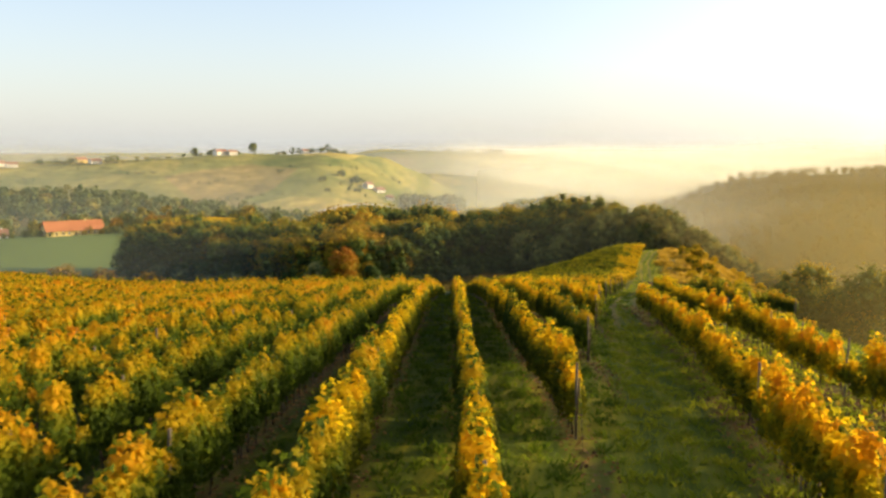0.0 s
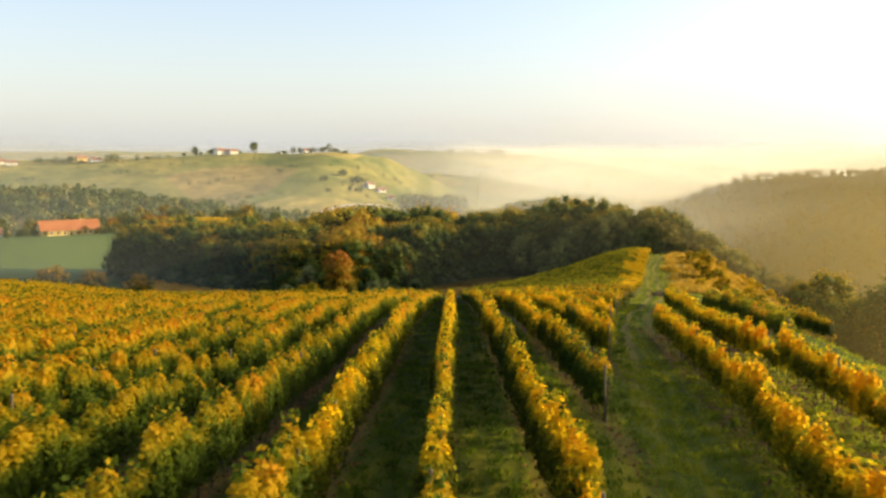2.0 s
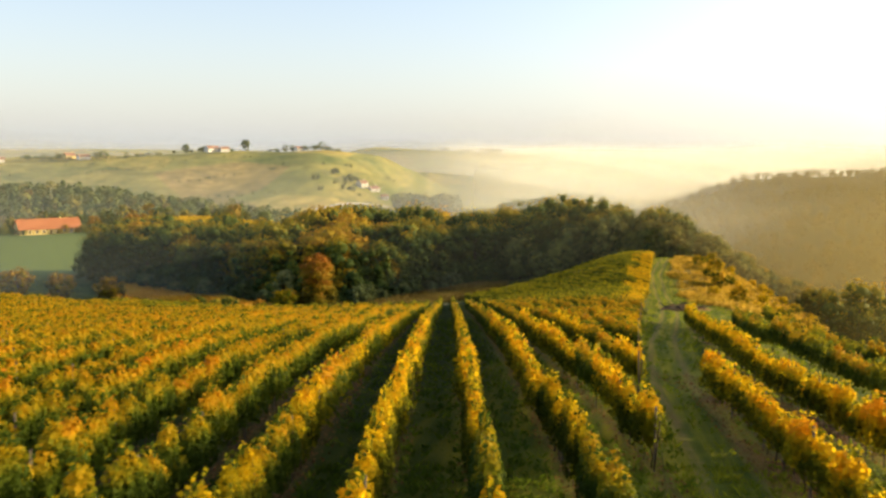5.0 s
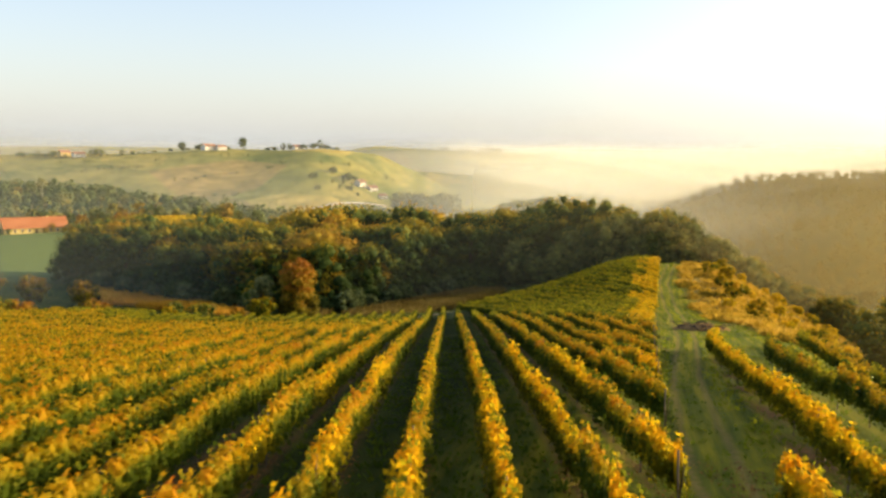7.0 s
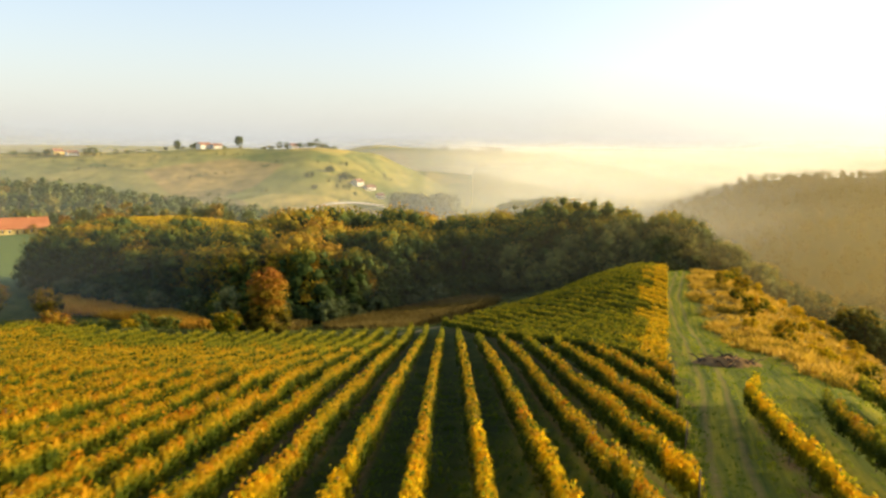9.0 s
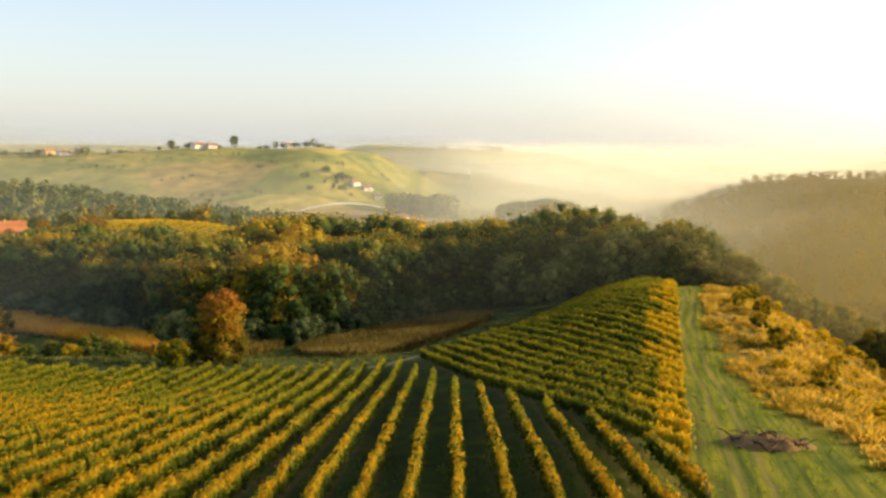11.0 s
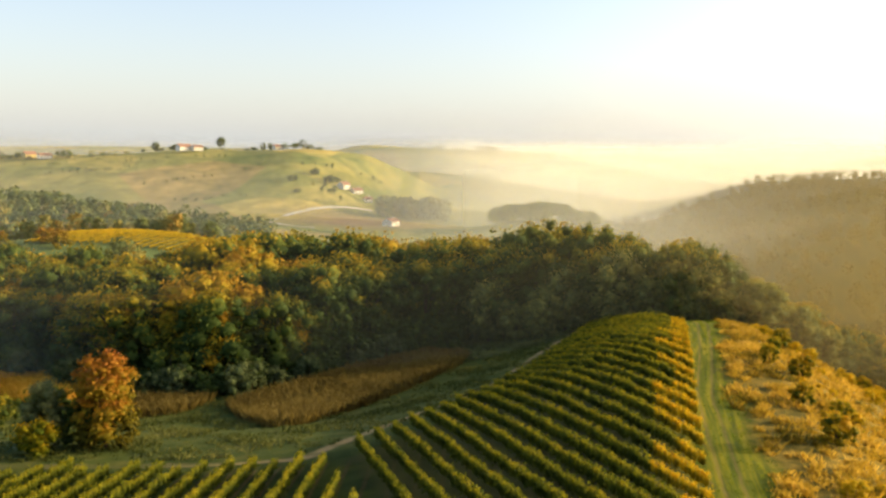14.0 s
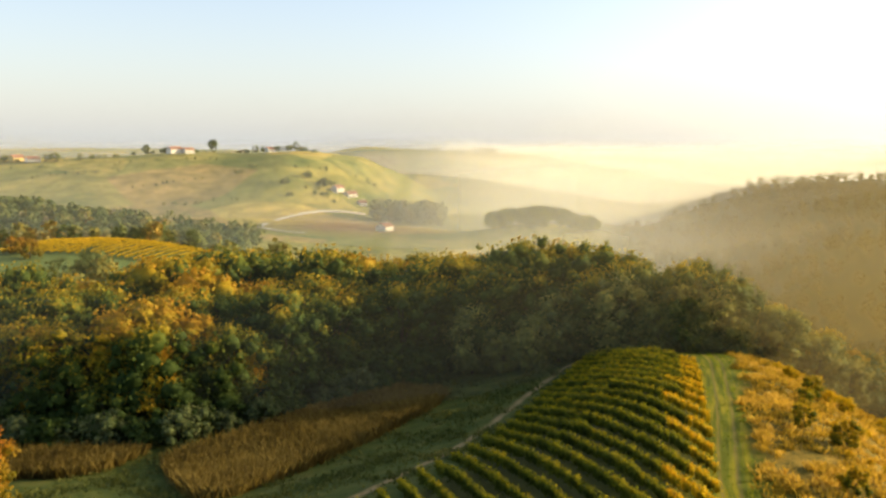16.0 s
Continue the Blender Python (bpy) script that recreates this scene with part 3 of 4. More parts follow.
# ---- trees ----
def tree_meshes(rng, height, width, ripe, leaves, size, bare=0.10, name="crown", count=34, fade=0.14, mottle=0.11):
    """Trunk with limbs, and a broad crown of leaf clumps on an uneven dome with gaps."""
    bm = bmesh.new()
    bend = rng.uniform(-0.3, 0.3, 4)
    r = 0.012 * height + 0.05
    tube(bm, [(0, 0, -0.6), (bend[0], bend[1], height * 0.3), (bend[2] * 2, bend[3] * 2, height * 0.6), (bend[2] * 2, bend[3] * 3, height * 0.78)], [r * 1.3, r, r * 0.6, r * 0.2], 7)
    clumps = []
    mid_z, half_h = height * (0.5 + bare * 0.5), height * (1 - bare) * 0.5
    for i in range(count):
        a = i * 2.399 + rng.uniform(-0.4, 0.4)
        u = -0.88 + 1.8 * (i + 0.5) / count
        girth = max(0.12, 1 - abs(u) ** (2.6 if u > 0 else 5)) ** 0.5
        big = rng.choice((0.11, 0.15, 0.19, 0.24)) * width
        rad = max(0.0, (0.5 * width * girth - big * 0.5)) * rng.uniform(0.55, 1.22)
        clumps.append((math.cos(a) * rad + bend[2], math.sin(a) * rad + bend[3], mid_z + u * (half_h - big * 0.5), big))
    for c in clumps[3::5]:
        tube(bm, [(bend[0], bend[1], height * 0.25), (c[0] * 0.5, c[1] * 0.5, height * 0.25 + (c[2] - height * 0.25) * 0.65), c[:3]], [r * 0.5, r * 0.3, r * 0.1], 5)
    clumps = np.array(clumps)
    weight = clumps[:, 3] ** 2
    pick = rng.choice(count, leaves, p=weight / weight.sum())
    v = rng.normal(size=(leaves, 3))
    v /= np.linalg.norm(v, axis=1)[:, None]
    v[:, 2] = np.where((v[:, 2] < -0.3) & (rng.random(leaves) < 0.7), -v[:, 2], v[:, 2])
    v *= (clumps[pick, 3] * rng.uniform(0.55, 1.28, leaves))[:, None]
    v[:, 2] *= 0.85
    at = clumps[pick, :3] + v
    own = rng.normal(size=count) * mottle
    # crown tops toned golden, lower parts darker: sunlight and shade put into colour
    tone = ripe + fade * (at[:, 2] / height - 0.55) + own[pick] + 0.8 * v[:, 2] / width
    # inner lumps a step darker, shade inside the crown put into colour
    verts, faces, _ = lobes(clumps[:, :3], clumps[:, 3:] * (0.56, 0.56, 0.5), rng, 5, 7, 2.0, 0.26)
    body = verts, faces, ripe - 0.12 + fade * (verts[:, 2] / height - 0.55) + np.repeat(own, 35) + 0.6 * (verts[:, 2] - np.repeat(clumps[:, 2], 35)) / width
    return bm_mesh("trunk", bm, True), spray_mesh(name, at, np.full(leaves, size), tone, rng, v + (0, 0, 0.15 * width * 0.2), 1.0, 0.6, body)


def plant_tree(kind, meshes, mat, x, y, scale, label, group="", category="tree", sink=0.0):
    t = tagged(new(kind), label, category, group)
    t.matrix_basis = Matrix.LocRotScale((x, y, ground_z(x, y) - sink), Euler((0, 0, random.uniform(0, math.tau))), (scale * random.uniform(0.92, 1.1), scale * random.uniform(0.92, 1.1), scale))
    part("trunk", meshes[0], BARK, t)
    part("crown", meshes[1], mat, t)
    return t


rng = np.random.default_rng(21)
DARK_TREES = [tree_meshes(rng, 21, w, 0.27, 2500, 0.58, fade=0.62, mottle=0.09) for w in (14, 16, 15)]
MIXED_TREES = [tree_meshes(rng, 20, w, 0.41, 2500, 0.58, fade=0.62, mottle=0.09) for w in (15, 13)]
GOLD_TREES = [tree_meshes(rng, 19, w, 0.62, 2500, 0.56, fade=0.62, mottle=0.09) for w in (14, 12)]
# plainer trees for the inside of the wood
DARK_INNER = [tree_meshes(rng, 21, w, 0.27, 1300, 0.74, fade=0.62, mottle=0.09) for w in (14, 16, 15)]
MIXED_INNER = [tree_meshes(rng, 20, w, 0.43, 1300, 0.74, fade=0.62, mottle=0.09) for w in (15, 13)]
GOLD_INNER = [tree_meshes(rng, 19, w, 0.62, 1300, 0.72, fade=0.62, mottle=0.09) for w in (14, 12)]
EDGE_X = (-170, -110, -80, -60, -42, -22, -10, 3, 16, 26, 38, 50, 66, 82, 100, 130, 150)
EDGE_Y = (335, 318, 302, 290, 281, 280, 291, 304, 314, 318, 311, 309, 300, 300, 306, 322, 345)


def wood_label(kind, front):
    return {"d": "dark green broadleaf tree in the wood", "m": "green tree turning yellow in the wood", "g": "golden yellow broadleaf autumn tree in the wood"}[kind] + (" edge beside the corn" if front else "")


def mass(name, items, mat, label):
    """Many crowns that nobody could count, joined into one."""
    points, faces, ripe, start = [], [], [], 0
    for me, m in items:
        co = np.empty(len(me.vertices) * 3, np.float32)
        me.vertices.foreach_get("co", co)
        index = np.empty(len(me.polygons) * 4, np.int32)
        me.loops.foreach_get("vertex_index", index)
        value = np.empty(len(me.vertices), np.float32)
        me.attributes["ripe"].data.foreach_get("value", value)
        m = np.array(m)
        points.append(co.reshape(-1, 3) @ m[:3, :3].T + m[:3, 3])
        faces.append(index.reshape(-1, 4) + start)
        ripe.append(value)
        start += len(value)
    me = quad_mesh(name, np.concatenate(points), np.concatenate(faces))
    me.attributes.new("ripe", "FLOAT", "POINT").data.foreach_set("value", np.concatenate(ripe))
    me.materials.append(mat)
    return tagged(new(name, me), label, "woodland", kind="stuff")


deep = []
for depth in range(12):
    for i in range(33):
        x = -165 + i * 9.3 + (depth % 2) * 4.6 + random.uniform(-2.2, 2.2)
        y = float(np.interp(x, EDGE_X, EDGE_Y)) + 4 + depth * 8.6 + random.uniform(-2.2, 2.2)
        if x > 100 and depth > 5 or x < -112 or x < -48 and depth > 4 or x > 5 and depth > 9:
            continue
        kind = random.choices("dmg", (0.62, 0.30, 0.08) if x > -8 else (0.42, 0.36, 0.22) if x > -62 else (0.70, 0.24, 0.06))[0]
        scale = random.uniform(0.82, 1.05) * (1.0 + 0.25 * math.exp(-((x - 40) / 24) ** 2)) * float(np.interp(x, (-140, -70, -30, 10, 55, 72, 95, 140), (0.95, 1.04, 1.14, 1.06, 1.0, 0.86, 0.78, 0.72)))
        if depth == 0:
            scale *= 0.88
        scale = max(scale, 0.8) if x < 60 else scale
        if depth > 3 and -42 < x < 14:
            scale *= 1.09
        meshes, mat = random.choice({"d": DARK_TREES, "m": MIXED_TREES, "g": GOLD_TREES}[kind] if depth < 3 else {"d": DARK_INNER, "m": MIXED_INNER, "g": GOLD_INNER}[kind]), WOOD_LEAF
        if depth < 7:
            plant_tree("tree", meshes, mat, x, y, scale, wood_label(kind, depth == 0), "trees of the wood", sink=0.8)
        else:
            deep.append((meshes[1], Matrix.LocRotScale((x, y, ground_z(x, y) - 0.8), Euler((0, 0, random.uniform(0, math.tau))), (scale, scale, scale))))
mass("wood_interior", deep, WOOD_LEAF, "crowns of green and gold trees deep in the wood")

# golden trees at the wood's edge, their crowns reaching low
LOW_GOLD = [tree_meshes(rng, 17, w, 0.70, 4200, 0.46, 0.0, count=46, fade=0.3, mottle=0.14) for w in (8.5, 9.5)]
for i, (x, y, sc) in enumerate(((-27, 283, 0.95), (-31, 287, 1.0), (-52, 291, 0.95), (-47, 288, 1.1), (-44, 293, 1.0), (-13, 294, 0.75), (-60, 297, 1.0), (-38, 296, 1.15))):
    plant_tree("tree", LOW_GOLD[i % 2], WOOD_LEAF, x, y, sc, "tall golden yellow tree at the wood edge", "golden trees", sink=1.2)

# undergrowth at the wood's foot: dark bushes behind, grey-green shrubs before
SHRUBS = [tree_meshes(rng, 6.5, 7, 0.45, 900, 0.40, 0.0, count=22) for _ in range(3)]
DARK_SHRUBS = [tree_meshes(rng, 6.5, 7, 0.22, 900, 0.40, 0.0, count=22) for _ in range(3)]
for i in range(38):
    x = -112 + i * 4.6 + random.uniform(-1, 1)
    y = float(np.interp(x, EDGE_X, EDGE_Y)) + random.uniform(-1, 1) + 4 * (x > 24)
    plant_tree("bush", random.choice(DARK_SHRUBS), WOOD_LEAF, x, y, random.uniform(0.9, 1.5), "dark green bush in the shade of the wood", "undergrowth of the wood", "bush", 0.6)
for i in range(54):
    x = -104 + i * 2.3 + random.uniform(-1, 1)
    y = float(np.interp(x, EDGE_X, EDGE_Y)) - 5 + random.uniform(-2.0, 1.5)
    grey = random.random() < 0.85 and x < 6
    plant_tree("shrub", random.choice(SHRUBS if grey else DARK_SHRUBS), SHRUB_LEAF if grey else WOOD_LEAF, x, y, random.choice((0.5, 0.65, 0.8, 0.95)), "grey-green leafy shrub at the foot of the wood", "shrubs along the wood", "shrub", 0.4)
for x, y, sc in ((55, 306, 1.1), (59, 304, 1.2), (63, 305, 1.1), (67, 302, 1.2), (71, 300, 1.0), (78, 299, 1.0)):
    plant_tree("bush", random.choice(DARK_SHRUBS), WOOD_LEAF, x, y, sc, "dark green bush in the shade of the wood", "undergrowth of the wood", "bush", 0.6)
WILLOWS = [tree_meshes(rng, 12, 8.5, 0.42, 3000, 0.40, 0.0, count=40, fade=0.35) for _ in range(2)]
for x, y, sc in ((34, 309, 0.72), (39.5, 307, 0.95), (45, 311, 1.3), (50.5, 311, 1.15), (62, 301, 0.8), (76, 296, 0.6), (28, 313, 1.25), (56, 306, 1.35), (67, 301, 1.2), (72, 299, 1.05), (84, 299, 1.05), (93, 302, 1.0), (101, 306, 0.9)):
    plant_tree("willow", random.choice(WILLOWS), WILLOW_LEAF, x, y, sc, "tall grey-green willow behind the lower vineyard", "willows", "tree", 0.6)

# the orange tree by the vineyard's foot, and what grows round it
ORANGE = tree_meshes(rng, 13.0, 7.2, 0.46, 5200, 0.42, 0.0, fade=0.8, count=46)
plant_tree("orange_tree", ORANGE, ORANGE_LEAF, -24.2, 219.5, 1.0, "round orange autumn tree below the vineyard", sink=0.7)
plant_tree("bush", SHRUBS[0], WOOD_LEAF, -31, 221, 1.15, "dark green bush beside the orange tree", category="bush")
plant_tree("tree", LOW_GOLD[0], SHRUB_LEAF, -31.0, 218.5, 0.52, "slender grey-green tree with yellow tips by the orange tree")
plant_tree("bush", SHRUBS[1], VINE, -30, 214, 0.7, "yellow leafy bush beside the orange tree", category="bush")
plant_tree("bush", SHRUBS[2], WOOD_LEAF, -27.0, 221.5, 1.0, "grey-green leafy bush leaning on the orange tree", category="bush")
for x, y, sc, mat in ((-80, 258, 1.1, ORANGE_LEAF), (-88, 256, 0.9, WOOD_LEAF), (-62, 262, 0.8, WOOD_LEAF), (-55, 258, 0.7, WOOD_LEAF), (-70, 262, 0.6, WOOD_LEAF), (-100, 262, 1.2, ORANGE_LEAF), (-108, 270, 1.0, WOOD_LEAF),
                      (-48, 240, 0.6, WOOD_LEAF), (-56, 238, 0.5, VINE), (-40, 236, 0.45, ORANGE_LEAF), (-66, 242, 0.6, WOOD_LEAF), (-76, 240, 0.7, WOOD_LEAF)):
    plant_tree("bush", random.choice(SHRUBS), mat, x, y, sc, "low bush in the meadow below the vines", "meadow bushes", "bush")

# bushes and small trees on the slope beyond the track
for i in range(110):
    y = random.uniform(135, 294)
    x = float(np.interp(y, TRACK_Y, TRACK_X)) + random.uniform(9, 36) + 5 * (y < 170)
    plant_tree("bush", random.choice(SHRUBS), random.choice((GOLD_VINE, GOLD_VINE, WARM_VINE, VINE)), x, y, random.uniform(0.10, 0.36), "rounded golden bush on the dry grass slope", "slope bushes", "bush")
for x, y, sc in ((55.5, 196, 0.55), (51, 171, 0.5), (61.5, 231, 0.42), (64, 226, 0.5), (58, 211, 0.4), (70, 250, 0.5)):
    plant_tree("bush", random.choice(SHRUBS), YELLOW_VINE, x, y, sc, "olive green rounded bush on the dry slope", "dark slope bushes", "bush")
for i in range(54):
    y = random.uniform(105, 330)
    x = float(np.interp(y, TRACK_Y, TRACK_X)) + random.uniform(30, 64) + 8 * (y > 150) - 4 * (y < 160)
    plant_tree("tree", random.choice(MIXED_INNER + DARK_INNER), WOOD_LEAF, x, y, random.uniform(0.36, 0.66), "small broadleaf tree on the steep slope", "slope trees", sink=0.5)

BANK_TREES = [tree_meshes(rng, 15, w, ripe, 3400, 0.48, 0.0, count=40, fade=0.3) for w, ripe in ((11, 0.30), (12, 0.42), (10, 0.5))]
for i, (x, y, sc) in enumerate(((60, 125, 1.0), (67, 132, 0.95), (56, 127, 0.66), (60, 142, 0.6), (66, 150, 0.8), (72, 126, 1.08), (76, 140, 1.0), (70, 165, 0.8), (80, 130, 1.0), (88, 138, 1.1))):
    plant_tree("tree", BANK_TREES[i % 3], WOOD_LEAF, x, y, sc, "broadleaf tree on the steep bank below the rows", "bank trees", sink=0.6)

# ---- distant woods ----
def far_wood(name, spots, height, rng, label, ripe=0.45, per=90, mat=FAR_LEAF):
    """Many far trees as one mass of leaf clumps."""
    at, tone, way_out = [], [], []
    for x, y in spots:
        h = height * rng.uniform(0.7, 1.15)
        v = rng.normal(size=(per, 3))
        v /= np.linalg.norm(v, axis=1)[:, None]
        v *= rng.uniform(0.7, 1.05, (per, 1))
        z = ground_z(x, y)
        at.append(np.array((x, y, z + h * 0.55)) + v * (h * 0.36, h * 0.36, h * 0.48))
        tone.append(np.full(per, ripe + rng.normal() * 0.14))
        way_out.append(v)
    at, tone = np.concatenate(at), np.concatenate(tone)
    ob = tagged(new(name, spray_mesh(name, at, np.full(len(at), height * (0.19 if per < 100 else 0.13)), tone, rng, np.concatenate(way_out))), label, "woodland", kind="stuff")
    ob.data.materials.append(mat)
    return ob


rng = np.random.default_rng(5)
far_wood("far_woodland", [(x, 735 + 0.12 * (-x - 120) + o + rng.uniform(-8, 8)) for x in np.arange(-540, -100, 9) for o in (-60, -40, -20, 0, 20, 40)], 14, rng, "hazy green woodland beyond the farm fields")
far_wood("far_woodland", [(rng.uniform(-330, -110), rng.uniform(622, 690)) for _ in range(130)], 13, rng, "mixed green and rust woodland round the farm", 0.6)
far_wood("far_woodland", [(rng.uniform(195, 570) + 0.12 * (y - 1000), y) for y in rng.uniform(430, 1080, 1700)], 8.5, rng, "misty wooded hillside across the side valley", 0.5, 36, HILL_LEAF)
far_wood("far_woodland", [(rng.uniform(62, 156), rng.uniform(900, 955)) for _ in range(140)], 12, rng, "misty grove on the valley floor", 0.4, 190)
far_wood("far_woodland", [(rng.uniform(-135, -10), rng.uniform(425, 530)) for _ in range(150)], 15, rng, "green and gold woodland sloping to the valley", 0.52, 170)
far_wood("far_woodland", [(rng.uniform(-75, 18), rng.uniform(470, 560)) for _ in range(90)], 22, rng, "tall golden woodland behind the wood", 0.62, 200)
far_wood("far_woodland", [(rng.uniform(-45, 25), rng.uniform(1060, 1110)) for _ in range(50)], 22, rng, "misty grove beside the valley houses")
far_wood("far_woodland", [(rng.uniform(-150, -95), rng.uniform(1120, 1150)) for _ in range(9)], 6, rng, "hedge trees at the foot of the ridge")
for x0, y0, x1, y1, count in ((-560, 1120, -330, 1165, 22), (-330, 1100, -190, 1175, 16), (-260, 1060, -160, 1090, 12), (-470, 1175, -250, 1215, 16), (-150, 1180, -60, 1260, 12)):
    far_wood("far_hedge", [(x0 + (x1 - x0) * f + rng.uniform(-6, 6), y0 + (y1 - y0) * f + rng.uniform(-6, 6)) for f in rng.random(count)], 5, rng, "hedge of small trees between the ridge fields", 0.4, 40)


# ---- mist and haze, as tinted sheets ----
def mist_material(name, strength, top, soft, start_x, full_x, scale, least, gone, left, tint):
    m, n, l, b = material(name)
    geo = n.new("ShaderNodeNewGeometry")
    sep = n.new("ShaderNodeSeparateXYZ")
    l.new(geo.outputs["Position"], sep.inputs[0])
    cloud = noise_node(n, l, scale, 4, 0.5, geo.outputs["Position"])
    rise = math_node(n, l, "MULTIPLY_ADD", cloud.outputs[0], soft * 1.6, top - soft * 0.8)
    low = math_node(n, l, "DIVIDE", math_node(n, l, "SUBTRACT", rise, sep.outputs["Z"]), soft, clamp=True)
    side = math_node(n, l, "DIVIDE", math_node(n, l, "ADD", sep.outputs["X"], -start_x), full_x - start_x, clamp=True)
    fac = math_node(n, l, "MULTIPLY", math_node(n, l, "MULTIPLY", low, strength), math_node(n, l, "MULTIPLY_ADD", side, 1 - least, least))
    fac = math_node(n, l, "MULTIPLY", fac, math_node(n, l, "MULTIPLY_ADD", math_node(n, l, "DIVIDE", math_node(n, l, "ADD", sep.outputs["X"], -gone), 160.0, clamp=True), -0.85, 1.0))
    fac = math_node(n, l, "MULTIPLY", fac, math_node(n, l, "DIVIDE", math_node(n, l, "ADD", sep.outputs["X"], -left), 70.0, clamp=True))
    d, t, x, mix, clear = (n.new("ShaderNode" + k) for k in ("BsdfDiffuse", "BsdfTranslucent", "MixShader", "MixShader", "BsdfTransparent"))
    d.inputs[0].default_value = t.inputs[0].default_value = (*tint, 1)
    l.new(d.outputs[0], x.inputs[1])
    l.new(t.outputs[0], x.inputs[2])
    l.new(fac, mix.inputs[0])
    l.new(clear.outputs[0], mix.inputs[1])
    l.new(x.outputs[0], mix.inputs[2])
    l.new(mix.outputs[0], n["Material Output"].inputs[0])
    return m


def mist_sheet(way, z0, z1, mat):
    """A thin upright sheet standing in for mist and haze, along a line of points."""
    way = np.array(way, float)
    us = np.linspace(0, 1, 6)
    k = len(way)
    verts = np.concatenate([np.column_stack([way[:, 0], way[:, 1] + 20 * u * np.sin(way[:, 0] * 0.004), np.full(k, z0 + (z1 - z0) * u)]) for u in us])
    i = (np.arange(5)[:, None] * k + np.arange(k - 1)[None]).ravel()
    ob = tagged(new("mist_sheet", quad_mesh("mist_sheet", verts, np.stack([i, i + 1, i + k + 1, i + k], 1), True)), "thin upright sheet standing in for morning mist and haze", "mist", "mist banks", "stuff")
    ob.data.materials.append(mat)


# sheet tints: gold and amber paint the sun's warmth into the haze
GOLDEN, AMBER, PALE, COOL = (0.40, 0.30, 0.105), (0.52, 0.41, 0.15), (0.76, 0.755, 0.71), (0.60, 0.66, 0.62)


# haze painted on sheets before the wood, cool to one side and golden towards the sun
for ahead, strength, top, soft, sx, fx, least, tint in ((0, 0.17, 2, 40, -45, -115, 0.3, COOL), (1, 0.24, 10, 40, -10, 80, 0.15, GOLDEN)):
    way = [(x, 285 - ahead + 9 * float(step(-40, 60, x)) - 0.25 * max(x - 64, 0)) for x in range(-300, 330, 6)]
    mist_sheet(way, -120, top + soft * 1.2, mist_material("mist", strength, top, soft, sx, fx, 0.0045, least, 900, -2000, tint))
# thin golden sheets hanging over the steep slope, painting its haze
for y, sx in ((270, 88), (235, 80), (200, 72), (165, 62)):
    mist_sheet([(x, y) for x in range(sx - 4, 420, 8)], -120, 50, mist_material("mist", 0.085, 6, 40, sx, sx + 30, 0.0045, 0.0, 900, -2000, GOLDEN))
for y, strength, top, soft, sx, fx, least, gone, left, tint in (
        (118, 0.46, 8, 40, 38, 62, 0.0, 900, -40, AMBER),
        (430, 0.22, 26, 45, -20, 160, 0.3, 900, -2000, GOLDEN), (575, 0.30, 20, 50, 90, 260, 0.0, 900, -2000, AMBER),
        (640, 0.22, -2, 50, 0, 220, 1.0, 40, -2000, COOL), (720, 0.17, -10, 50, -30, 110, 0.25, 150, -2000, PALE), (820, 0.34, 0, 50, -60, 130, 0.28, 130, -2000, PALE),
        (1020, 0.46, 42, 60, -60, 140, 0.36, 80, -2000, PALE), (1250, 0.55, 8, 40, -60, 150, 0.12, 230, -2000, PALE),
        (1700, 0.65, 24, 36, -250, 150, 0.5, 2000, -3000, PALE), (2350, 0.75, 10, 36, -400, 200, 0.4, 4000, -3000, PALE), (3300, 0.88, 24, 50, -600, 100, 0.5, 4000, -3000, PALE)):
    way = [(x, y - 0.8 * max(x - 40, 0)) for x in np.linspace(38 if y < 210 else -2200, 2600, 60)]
    mist_sheet(way, -120, top + soft * 1.2, mist_material("mist", strength, top, soft, sx, fx, 0.0045 if y < 1100 else 0.0014, least, gone, left, tint))


# ---- corn and dry grass ----
def inside(x, y, poly):
    ok = np.zeros(x.shape, bool)
    for (x0, y0), (x1, y1) in zip(poly, poly[1:] + poly[:1]):
        ok ^= ((y0 > y) != (y1 > y)) & (x < (x1 - x0) * (y - y0) / (y1 - y0 + 1e-9) + x0)
    return ok


def blades(name, x, y, height, width, ripe, rng, per, mat, label, category, lean=0.35):
    """Upright blades in tufts: each a narrow bent strip."""
    x, y = np.repeat(x, per), np.repeat(y, per)
    k = len(x)
    hgt = np.repeat(height, per) * rng.uniform(0.6, 1.1, k)
    w = width * rng.uniform(0.6, 1.3, k)
    a, d = rng.uniform(0, math.tau, k), rng.uniform(0, math.tau, k)
    tip = np.stack([np.cos(d) * hgt * lean, np.sin(d) * hgt * lean, hgt], 1)
    base = np.stack([x + rng.normal(size=k) * width, y + rng.normal(size=k) * width, land(x, y) - 0.05], 1)
    side = np.stack([np.cos(a) * w, np.sin(a) * w, 0 * a], 1) * 0.5
    v = np.stack([base - side * 0.6, base + side * 0.6, base + tip * (0.6, 0.6, 0.7) + side, base + tip, base + tip * (0.6, 0.6, 0.7) - side], 1)
    me = quad_mesh(name, v.reshape(-1, 3), np.arange(k * 5).reshape(k, 5))
    me.attributes.new("ripe", "FLOAT", "POINT").data.foreach_set("value", np.repeat(np.repeat(ripe, per), 5).astype(np.float32))
    ob = tagged(new(name, me), label, category, kind="stuff")
    me.materials.append(mat)
    return ob


rng = np.random.default_rng(11)


